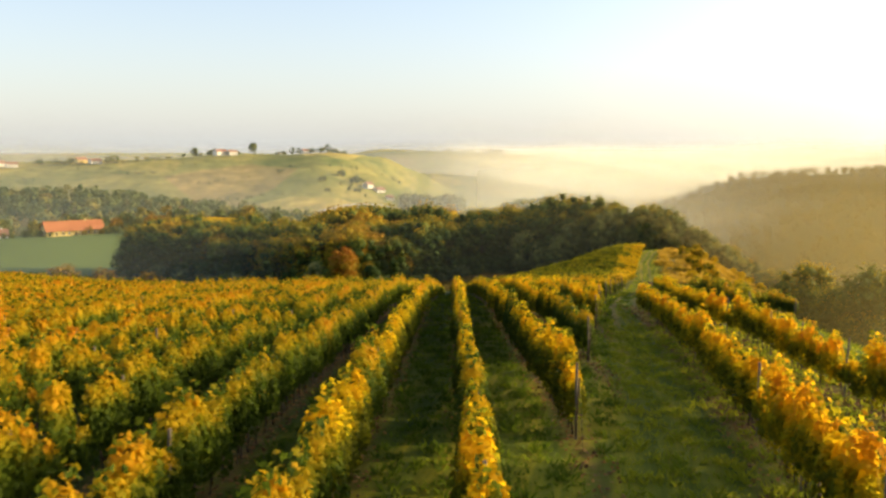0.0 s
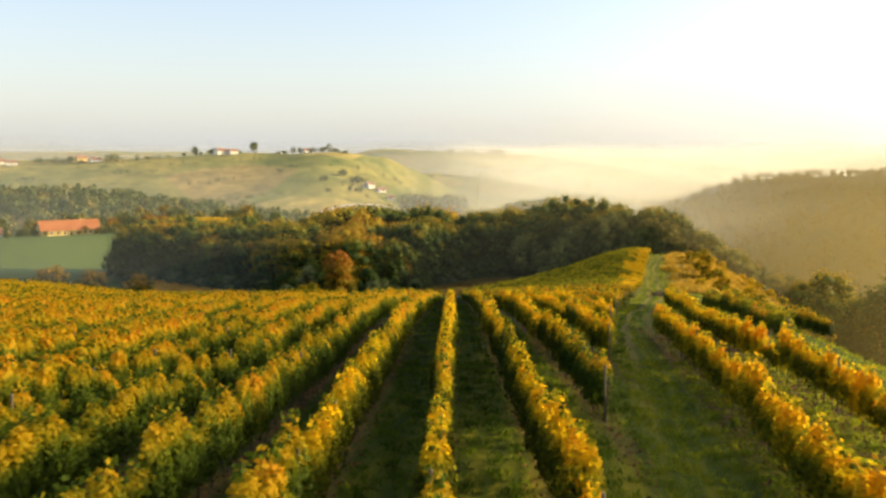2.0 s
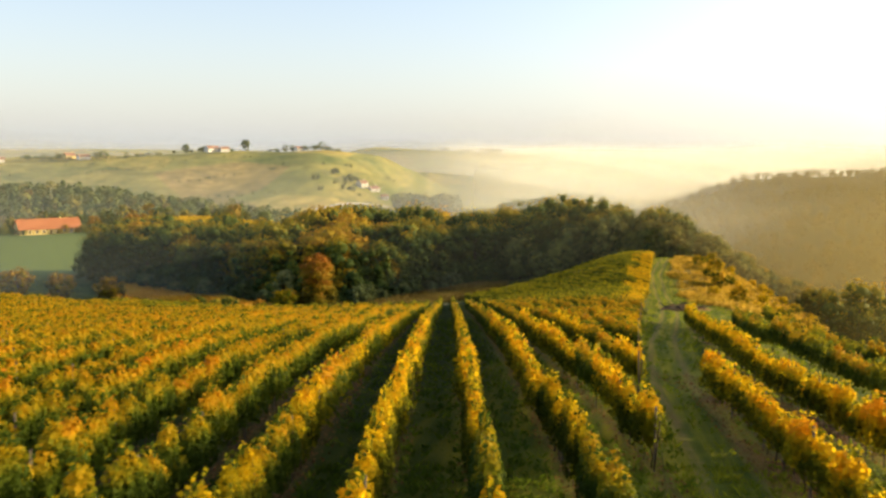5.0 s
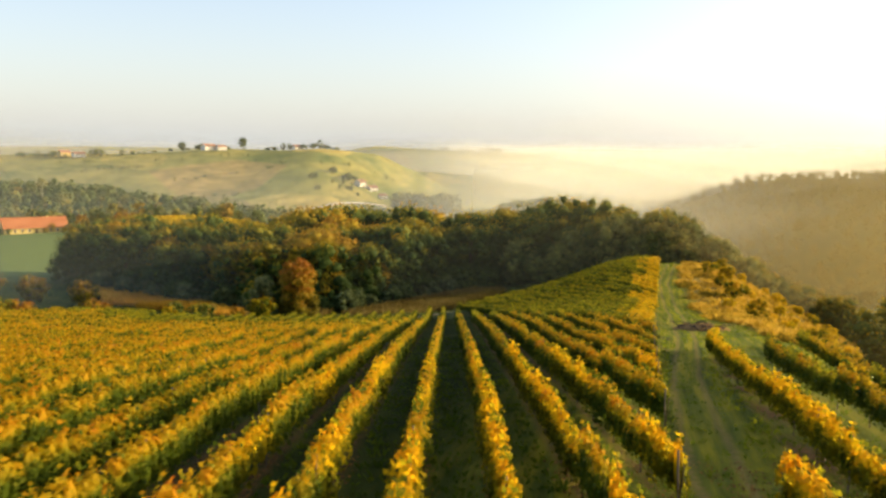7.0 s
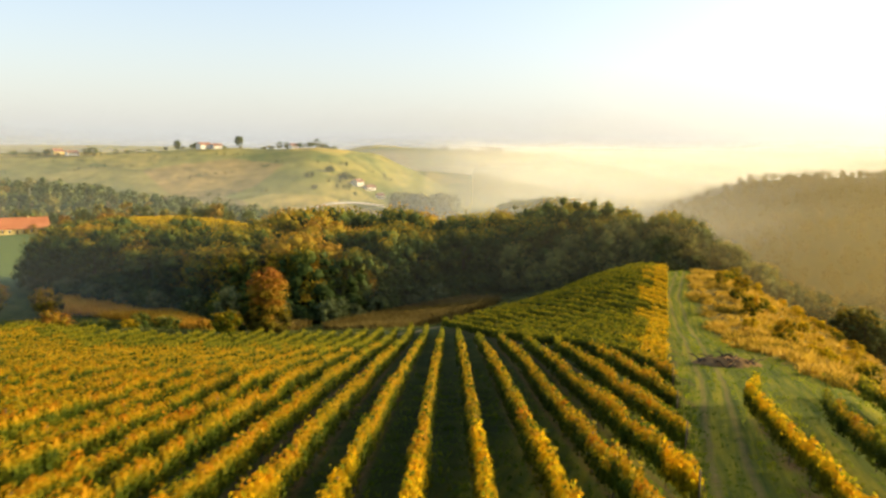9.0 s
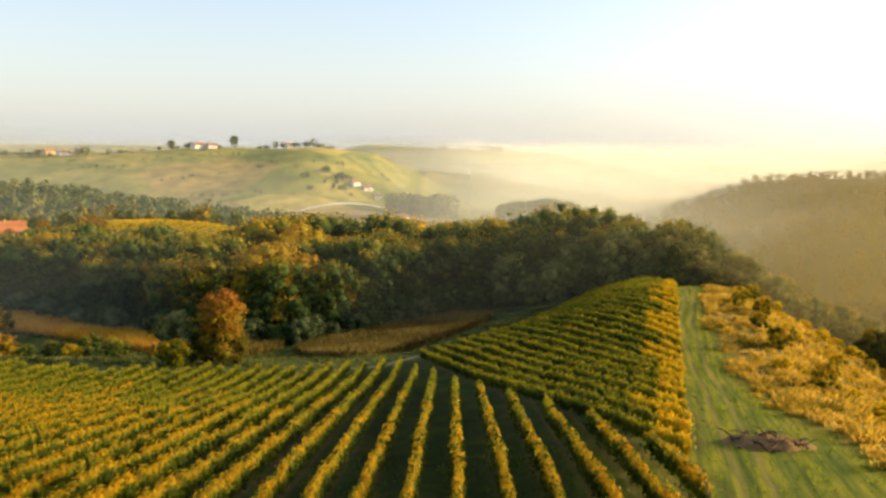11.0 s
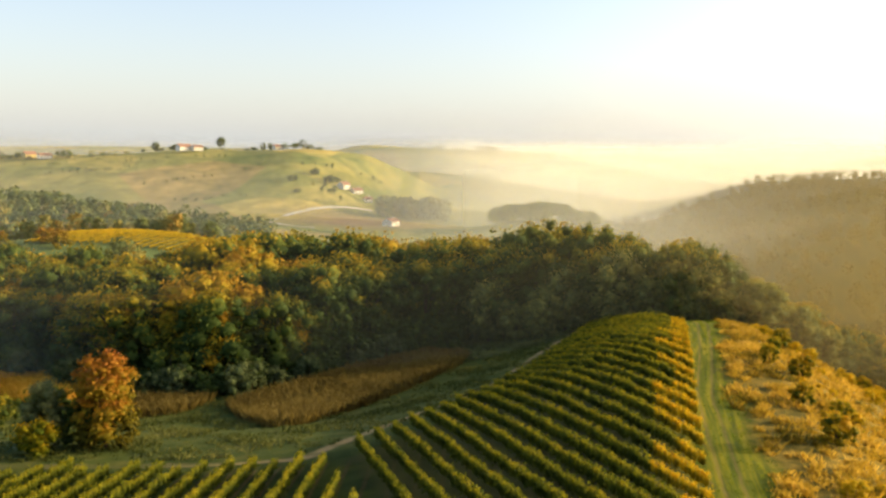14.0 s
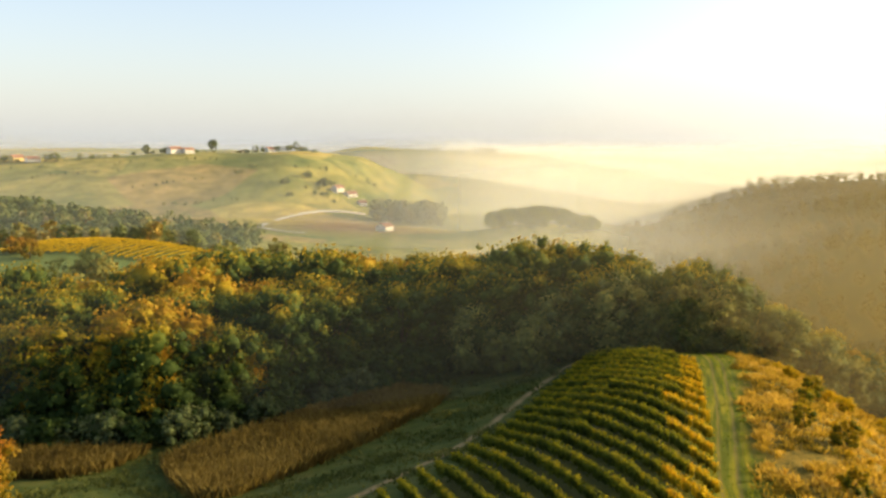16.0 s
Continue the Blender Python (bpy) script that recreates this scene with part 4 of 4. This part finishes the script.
def corn(poly, label, mat=CORN_LEAF):
    gx, gy = np.meshgrid(np.arange(-130, 40, 0.8), np.arange(235, 330, 0.5))
    gx, gy = gx.ravel() + rng.normal(size=gx.size) * 0.06, gy.ravel() + rng.normal(size=gx.size) * 0.1
    ok = inside(gx, gy, poly)
    gx, gy = gx[ok], gy[ok]
    blades("corn_field", gx, gy, 2.1 + 0.2 * np.sin(gx * 1.7) * np.sin(gy * 0.9), 0.21, 0.5 + 0.25 * np.sin(gx * 0.3) * np.sin(gy * 0.21), rng, 7, mat, label, "corn field", 0.5)


corn([(-20, 266), (-15, 253), (-8, 238), (-4, 239), (1, 252), (7, 264), (14, 275), (21, 288), (23, 298), (14, 305), (-1.5, 292), (-11.5, 278)], "dry brown corn standing ripe below the wood")
corn([(-46, 270), (-42, 257), (-31.5, 257), (-27, 261), (-24, 271), (-33, 271)], "small patch of dry brown corn below the wood")
corn([(-104, 301), (-96, 290), (-81, 283), (-66, 276), (-52, 267), (-45, 265), (-54, 279), (-63, 289), (-74, 297), (-86, 304)], "dry corn strip with sunlight put into its orange-brown colour", SUNNY_CORN)


# ---- grass ----
def scatter(count, x0, x1, y0, y1, keep):
    x, y = rng.uniform(x0, x1, count), rng.uniform(y0, y1, count)
    ok = keep(x, y)
    return x[ok], y[ok]


def track_off(x, y):
    return x - np.interp(y, TRACK_Y, TRACK_X)


def lumps(x, y, size):
    """Soft unevenness of about that many metres, from -1 to 1."""
    x, y = x * 6.3 / size, y * 6.3 / size
    return (np.sin(x + 1.3 * np.sin(0.37 * y)) * np.sin(0.9 * y + 1.1 * np.sin(0.43 * x)) + np.sin(0.61 * x + 0.74 * y + 2) * np.sin(0.8 * x - 0.55 * y + 1)) * 0.6


# dry tussocks on the sunny slope, in drifts along it
tx, ty = scatter(16000, 30, 130, 116, 300, lambda x, y: (x > np.interp(y, DRY_Y, DRY_X) - 0.5 + 0.8 * np.sin(y * 0.23)) & (track_off(x, y) < 46) & (rng.random(x.shape) < 1.1 - track_off(x, y) / 46) & (lumps(x + 0.5 * y, 0.6 * y, 9) > -0.38))
per = 20
big = np.repeat(rng.uniform(0.45, 1.25, len(tx)), per)
off = rng.normal(size=(len(tx) * per, 2)) * 0.36 * big[:, None]
x, y = np.repeat(tx, per) + off[:, 0], np.repeat(ty, per) + off[:, 1]
blades("dry_grass", x, y, np.clip(0.95 * big - 0.55 * np.hypot(off[:, 0], off[:, 1]), 0.2, 2), 0.17, np.repeat(0.5 + 0.35 * lumps(tx, ty, 17) + rng.uniform(-0.15, 0.15, len(tx)), per), rng, 1, DRY_LEAF, "tall straw-yellow dry grass tussocks covering the slope", "dry grass", 0.75)
# grass in the alleys and on the track near the start
def alley(x, y):
    return np.abs((((x - 0.45 - 0.01 * y) / 2.5 + 0.5) % 1) - 0.5) > 0.16 * (track_off(x, y) < -1.5)


# track blades toned lighter than alley ones, sunlight put into their colour
x, y = scatter(30000, -10, 18, 4, 50, lambda x, y: alley(x, y) & (lumps(x, y, 1.7) + rng.normal(size=x.shape) * 0.4 > -0.25))
blades("meadow_grass", x, y, 0.17 + 0.12 * lumps(x, y, 1.7), 0.045, np.where(track_off(x, y) < -1.5, 0.38, 0.86) + 0.3 * lumps(x, y, 3.1), rng, 4, GRASS_LEAF, "short green grass between the vine rows", "grass", 0.9)
x, y = scatter(44000, -26, 26, 46, 140, lambda x, y: alley(x, y) & (track_off(x, y) < -1.0) & (rng.random(x.shape) < 1.15 - (y - 46) / 110) & (lumps(x, y, 2.4) + rng.normal(size=x.shape) * 0.4 > -0.2))
blades("meadow_grass", x, y, 0.20 + 0.12 * lumps(x, y, 2.4), 0.10, 0.40 + 0.3 * lumps(x, y, 4.1), rng, 2, GRASS_LEAF, "short green grass between the farther vine rows", "grass", 0.9)
# blades lightened again over the first stretch, in place of sun patches
x, y = scatter(56000, 4, 75, 30, 300, lambda x, y: (track_off(x, y) > -2.5) & (x < np.where(y < 118, track_off(0, y) * -1 + 15, np.interp(y, DRY_Y, DRY_X) + 0.6)) & (np.abs(np.abs(track_off(x, y)) - 0.85) > 0.32) & (lumps(x, y, 3.3) + rng.normal(size=x.shape) * 0.5 > -0.4))
blades("meadow_grass", x, y, 0.16 + 0.10 * (np.sin(track_off(x, y) * 1.9 + 0.05 * y) > 0.2) + 0.06 * lumps(x, y, 3.3), 0.085, 0.60 + 0.16 * (y < 60) + 0.25 * np.sin(track_off(x, y) * 1.9 + 0.05 * y) + 0.2 * lumps(x, y, 5), rng, 3, GRASS_LEAF, "green grass along the farm track, lightened as if sunlit", "grass", 1.0)
# rough weeds in the hollow between path and corn
x, y = scatter(26000, -95, 45, 205, 312, lambda x, y: (y > 211 + np.clip(1.45 * (x - 2), 0, None)) & (y < np.interp(x, EDGE_X, EDGE_Y) - 2) & (np.sin(x * 0.33 + y * 0.1) * np.sin(y * 0.29) + rng.normal(size=x.shape) * 0.4 > -0.1))
blades("rough_grass", x, y, 0.5 + 0.3 * np.sin(x * 0.5) * np.sin(y * 0.4), 0.22, 0.4 + 0.3 * np.sin(x * 0.21) * np.sin(y * 0.17), rng, 4, ROUGH_LEAF, "rough dark green weeds in the hollow", "grass", 0.7)

# low heap of earth and cut brush beside the track
heap = bmesh.new()
rings = [[heap.verts.new((math.cos(a) * 3.0 * r * (1 + 0.15 * math.sin(3 * a)), math.sin(a) * 2.0 * r * (1 + 0.1 * math.cos(4 * a)), 0.6 * (1 - r * r) - 0.15 + 0.12 * math.sin(5 * a + 9 * r))) for a in (j * math.tau / 28 for j in range(28))] for r in (1.0, 0.8, 0.6, 0.4, 0.2)]
for r0, r1 in zip(rings, rings[1:]):
    for j in range(28):
        heap.faces.new((r0[j], r0[(j + 1) % 28], r1[(j + 1) % 28], r1[j]))
heap.faces.new(rings[-1])
pile = tagged(new("earth_heap"), "low brown heap of earth and cut brush by the track", "earth heap")
pile.matrix_basis = pose(33.8, 139, ground_z(33.8, 139), 0, 0, -20) @ Matrix.Diagonal((1.1, 1.3, 1.5, 1))
EARTH, _n, _l, _b = material("brown_earth")
_c = noise_node(_n, _l, 2.5, 6)
_r = ramp(_n, [(0.3, (0.15, 0.085, 0.03)), (0.7, (0.34, 0.20, 0.07))])
_l.new(_c.outputs[0], _r.inputs[0])
_l.new(_r.outputs[0], _b.inputs["Base Color"])
bump(_n, _l, _b, _c.outputs[0], 0.9, 0.2)
part("mound", bm_mesh("mound", heap, True), EARTH, pile)
TWIG = [bmesh.new() for _ in range(3)]
for bm in TWIG:
    d = Vector((random.uniform(-1, 1), random.uniform(-1, 1), random.uniform(-0.1, 0.5))).normalized() * random.uniform(0.6, 1.3)
    tube(bm, [(0, 0, 0), (d.x * 0.5, d.y * 0.5, d.z * 0.5 + 0.1), tuple(d)], [0.05, 0.04, 0.015], 4)
TWIG = [bm_mesh("branch", bm) for bm in TWIG]
for i in range(34):
    a, r = random.uniform(0, math.tau), math.sqrt(random.random()) * 0.92
    part("branch", random.choice(TWIG), BARK, pile, m=pose(math.cos(a) * r * 2.9, math.sin(a) * r * 1.9, 0.5 * (1 - r * r), 0, 0, random.uniform(0, 360)))


# ---- houses ----
def plain(name, low, high, scale, rough=0.85):
    m, n, l, b = material(name, rough)
    c = noise_node(n, l, scale, 5)
    r = ramp(n, [(0.3, low), (0.7, high)])
    l.new(c.outputs[0], r.inputs[0])
    l.new(r.outputs[0], b.inputs["Base Color"])
    return m


WHITE_WALL = plain("white_render", (0.66, 0.63, 0.56), (0.82, 0.80, 0.74), 0.6)
YELLOW_WALL = plain("yellow_render", (0.62, 0.46, 0.16), (0.74, 0.57, 0.22), 0.6)
ROOF_TILE = plain("clay_roof", (0.34, 0.12, 0.05), (0.50, 0.20, 0.09), 1.4)
OLD_TILE = plain("old_clay_roof", (0.24, 0.13, 0.09), (0.36, 0.20, 0.14), 1.4)
DARK_PANE = plain("window_pane", (0.02, 0.025, 0.03), (0.04, 0.045, 0.05), 2.0, 0.15)
DOOR_WOOD = plain("door_wood", (0.10, 0.06, 0.03), (0.18, 0.10, 0.05), 3.0)


def box(bm, x0, x1, y0, y1, z0, z1):
    v = [bm.verts.new(p) for p in ((x0, y0, z0), (x1, y0, z0), (x1, y1, z0), (x0, y1, z0), (x0, y0, z1), (x1, y0, z1), (x1, y1, z1), (x0, y1, z1))]
    for f in ((0, 3, 2, 1), (4, 5, 6, 7), (0, 1, 5, 4), (1, 2, 6, 5), (2, 3, 7, 6), (3, 0, 4, 7)):
        bm.faces.new([v[i] for i in f])


def box_mesh(name, *size):
    bm = bmesh.new()
    box(bm, *size)
    return bm_mesh(name, bm)


def house(x, y, w, d, wall_h, roof_h, turn, wall, roof, label, floors=1):
    """A gabled house: walls with gables, a roof with eaves, windows with frames, a door and a chimney."""
    h = tagged(new("house"), label, "house", "houses of the valley")
    h.matrix_basis = pose(x, y, ground_z(x, y) - 0.4, 0, 0, turn)
    bm = bmesh.new()
    section = [(-d / 2, 0), (d / 2, 0), (d / 2, wall_h), (0, wall_h + roof_h), (-d / 2, wall_h)]
    ends = [[bm.verts.new((sx * w / 2, py, pz)) for py, pz in section] for sx in (-1, 1)]
    bm.faces.new(ends[0][::-1])
    bm.faces.new(ends[1])
    for i in range(5):
        j = (i + 1) % 5
        bm.faces.new((ends[0][i], ends[0][j], ends[1][j], ends[1][i]))
    part("wall", bm_mesh("wall", bm), wall, h)
    bm = bmesh.new()
    e, t, drop = 0.6, 0.25, 0.6 * roof_h / (d / 2)
    for s in (-1, 1):
        low, top = (s * (d / 2 + e), wall_h - drop + 0.06), (0, wall_h + roof_h + 0.06)
        v = [bm.verts.new((sx * (w / 2 + e), py, pz + o)) for sx in (-1, 1) for (py, pz) in (low, top) for o in (0, t)]
        for f in ((0, 1, 3, 2), (4, 6, 7, 5), (0, 4, 5, 1), (2, 3, 7, 6), (1, 5, 7, 3), (0, 2, 6, 4)):
            bm.faces.new([v[i] for i in f])
    r = part("roof", bm_mesh("roof", bm), roof, h)
    part("chimney", box_mesh("chimney", w * 0.2, w * 0.2 + 0.8, -0.4, 0.4, wall_h + roof_h * 0.6, wall_h + roof_h + 1.0), wall, r)
    count = max(2, int(w / 3.6))
    for fl in range(floors):
        for i in range(count):
            px = -w / 2 + w * (i + 0.5) / count
            z = 1.2 + fl * 2.8
            if fl == 0 and i == count // 2:
                part("door", box_mesh("door", px - 0.55, px + 0.55, -d / 2 - 0.06, -d / 2 + 0.05, 0.4, 2.5), DOOR_WOOD, h)
                continue
            win = part("window", box_mesh("window", px - 0.6, px + 0.6, -d / 2 - 0.05, -d / 2 + 0.05, z, z + 1.4), DARK_PANE, h)
            bm = bmesh.new()
            for x0, x1, z0, z1 in ((px - 0.72, px - 0.6, z - 0.1, z + 1.5), (px + 0.6, px + 0.72, z - 0.1, z + 1.5), (px - 0.6, px + 0.6, z - 0.1, z), (px - 0.6, px + 0.6, z + 1.4, z + 1.5)):
                box(bm, x0, x1, -d / 2 - 0.09, -d / 2 + 0.03, z0, z1)
            part("frame", bm_mesh("frame", bm), WHITE_WALL, win)
    return h


for x, y, w, d, wh, rh, turn, wall, roof, label, fl in (
        (-308, 1262, 17, 10, 5.5, 3.0, 8, WHITE_WALL, OLD_TILE, "white house with a red roof on the ridge", 2),
        (-292, 1266, 12, 9, 4.5, 2.6, -5, WHITE_WALL, OLD_TILE, "white house with a low red roof on the ridge", 1),
        (-192, 1275, 11, 8, 4.0, 2.5, 0, WHITE_WALL, OLD_TILE, "small white house among ridge trees", 1),
        (-486, 1225, 14, 9, 5.5, 3.2, 12, YELLOW_WALL, OLD_TILE, "yellow house on the open ridge", 2),
        (-466, 1222, 15, 9, 4.0, 2.8, 5, WHITE_WALL, OLD_TILE, "low white farmhouse on the open ridge", 1),
        (-596, 1215, 22, 10, 5.0, 3.5, 4, WHITE_WALL, OLD_TILE, "long white farmhouse with a red roof", 2),
        (-572, 1210, 14, 9, 4.5, 3.0, -8, WHITE_WALL, OLD_TILE, "white house beside the long farmhouse", 1),
        (-625, 1220, 16, 9, 4.0, 3.0, 0, WHITE_WALL, OLD_TILE, "old house with a dull clay roof", 1),
        (-96, 1165, 13, 9, 5.5, 3.2, 15, WHITE_WALL, OLD_TILE, "white valley house with a clay roof", 2),
        (-82, 1172, 14, 8, 4.0, 3.0, 5, WHITE_WALL, OLD_TILE, "low white barn in the valley", 1),
        (-68, 1160, 9, 7, 4.0, 2.6, -20, WHITE_WALL, OLD_TILE, "small white house in the valley", 1),
        (18, 1160, 12, 9, 5.0, 3.0, 10, WHITE_WALL, OLD_TILE, "white house in the valley mist", 2),
        (-30, 960, 16, 10, 4.5, 3.0, 25, WHITE_WALL, OLD_TILE, "pale farm building by the valley road", 1)):
    house(x, y, w, d, wh, rh, turn + 42, wall, roof, label, fl)
house(-220, 538, 33, 12, 3.6, 5.0, 38, YELLOW_WALL, ROOF_TILE, "long farmhouse with a bright orange tiled roof", 1)
house(-258, 522, 12, 8, 2.6, 3.0, 30, WHITE_WALL, OLD_TILE, "small outbuilding with a dull tiled roof", 1)

# trees standing along the ridge
ROUND = [tree_meshes(rng, h, w, 0.4, 420, 0.9, 0.0, count=14) for h, w in ((9, 11), (11, 8), (7, 12))]
TALL = tree_meshes(rng, 17, 12, 0.3, 900, 0.9, 0.12, count=24)
for x, y, sc in ((-270, 1300, 1.0), (-343, 1262, 0.75)):
    plant_tree("tree", TALL, FAR_LEAF, x, y, sc, "tall lone tree standing on the ridge", "ridge trees")
for x, y, sc in ((-318, 1268, 0.9), (-326, 1270, 0.7), (-283, 1272, 0.6), (-440, 1225, 1.2), (-452, 1225, 0.8), (-412, 1230, 0.8), (-400, 1235, 0.7), (-385, 1235, 0.6), (-500, 1225, 0.9), (-520, 1225, 0.8), (-540, 1222, 0.9), (-510, 1222, 0.7), (-640, 1222, 1.0), (-610, 1225, 0.8),
                 (-210, 1275, 0.9), (-202, 1278, 0.8), (-184, 1276, 0.8), (-172, 1282, 1.0), (-162, 1284, 1.1), (-152, 1286, 0.9), (-140, 1290, 0.7), (-232, 1274, 0.6), (-222, 1276, 0.7),
                 (10, 1930, 1.1), (88, 1940, 0.9), (100, 1940, 1.0), (112, 1940, 1.3), (124, 1940, 1.2), (60, 1935, 0.8), (45, 1935, 0.8), (-130, 1165, 1.0), (-112, 1160, 1.2), (-106, 1172, 1.0), (-55, 1165, 1.1), (-45, 1170, 1.0), (-150, 1130, 0.9), (-140, 1100, 0.7)):
    plant_tree("tree", random.choice(ROUND), FAR_LEAF, x, y, sc, "small round tree near the distant houses", "distant trees")

# hedge trees along the ridge, and the orchard round the farmhouse
hedge = []
for i in range(46):
    x = -660 + i * 11.6 + random.uniform(-5, 5)
    y = float(np.interp(x, (-640, -440, -318, -210, -140), (1222, 1225, 1268, 1275, 1290))) + random.uniform(-6, 8)
    sc = random.uniform(0.25, 0.6)
    hedge.append((random.choice(ROUND)[1], Matrix.LocRotScale((x, y, ground_z(x, y)), None, (sc, sc, sc))))
mass("ridge_hedge", hedge, FAR_LEAF, "low hedge trees along the ridge line")
for i in range(16):
    x, y = -262 + i * 4.8 + random.uniform(-2, 2), 510 + i * 2.4 + random.uniform(-3, 2)
    plant_tree("bush", random.choice(SHRUBS), random.choice((ORANGE_LEAF, FAR_LEAF, FAR_LEAF)), x, y, random.uniform(0.45, 0.8), "garden bush before the farmhouse", "farm bushes", "bush")
for x, y, sc in ((-168, 550, 1.5), (-180, 560, 1.3), (-270, 530, 1.2), (-200, 556, 1.2), (-244, 556, 1.3)):
    plant_tree("tree", random.choice(SHRUBS), ORANGE_LEAF, x, y, sc, "rust-coloured tree beside the farmhouse", "farm trees")
for x, y, sc in ((-122, 290, 1.35), (-109, 288, 1.2), (-92, 284, 1.15)):
    plant_tree("tree", random.choice(SHRUBS), ORANGE_LEAF, x, y, sc, "small orange-brown tree in the pasture", "pasture trees")

# pale road winding over the valley floor
ROAD = plain("pale_road", (0.42, 0.38, 0.31), (0.56, 0.52, 0.44), 0.4)
bends = [(-60, 1120), (-95, 1085), (-125, 1040), (-142, 990), (-140, 940), (-118, 905), (-90, 890)]
pts = []
for i in range(len(bends) - 1):
    p = [Vector(bends[max(0, min(len(bends) - 1, i + o))]) for o in (-1, 0, 1, 2)]
    for j in range(8):
        t = j / 8
        pts.append(0.5 * (2 * p[1] + (p[2] - p[0]) * t + (2 * p[0] - 5 * p[1] + 4 * p[2] - p[3]) * t * t + (3 * p[1] - p[0] - 3 * p[2] + p[3]) * t ** 3))
bm = bmesh.new()
last = None
for i, p in enumerate(pts):
    d = (pts[min(i + 1, len(pts) - 1)] - pts[max(i - 1, 0)]).normalized()
    side = Vector((-d.y, d.x)) * 3.2
    pair = [bm.verts.new((q.x, q.y, ground_z(q.x, q.y) + 0.9)) for q in (p + side, p - side)]
    if last:
        bm.faces.new((last[0], last[1], pair[1], pair[0]))
    last = pair
road = tagged(new("road", bm_mesh("road", bm)), "pale road winding over the misty valley floor", "road", kind="structure")
road.data.materials.append(ROAD)

# small golden vineyard on the knoll behind the wood
for i in range(22):
    x0 = -190 + i * 3.9
    vine_row([(x0, 560), (x0 + 14, 600)], lambda x, y: 2, "row of golden vines on the far knoll", "vine rows on the knoll", lambda x, y: 3)

# fallen leaves under the nearest rows
rng = np.random.default_rng(33)
lx, ly = rng.uniform(-13, 18, 46000), rng.uniform(5, 70, 46000)
near_row = np.abs((((lx - 0.45 - 0.01 * ly) / 2.5 + 0.5) % 1) - 0.5) * 2.5 + rng.normal(size=lx.shape) * 0.1
ok = np.where(track_off(lx, ly) < -1.2, near_row < 0.5, np.abs(lx - np.interp(ly, (2, 36, 63), (4.4, 10.4, 14.2))) < 1.1) | (np.abs(lx - np.interp(ly, (6, 42, 66), (8.8, 14.1, 16.8))) < 1.0)
lx, ly = lx[ok], ly[ok]
LITTER = leaf_material("fallen_leaves", [(0.0, (0.06, 0.030, 0.012)), (0.5, (0.15, 0.070, 0.022)), (1.0, (0.28, 0.145, 0.035))], 0.1, 0.9)
litter = tagged(new("leaf_litter", spray_mesh("leaf_litter", np.stack([lx, ly, land(lx, ly) + 0.05], 1), np.full(len(lx), 0.095), np.full(len(lx), 0.5), rng, np.tile((0, 0, 1.0), (len(lx), 1)), 1.1, 0.35)), "brown fallen vine leaves under the rows", "fallen leaves", kind="stuff")
litter.data.materials.append(LITTER)
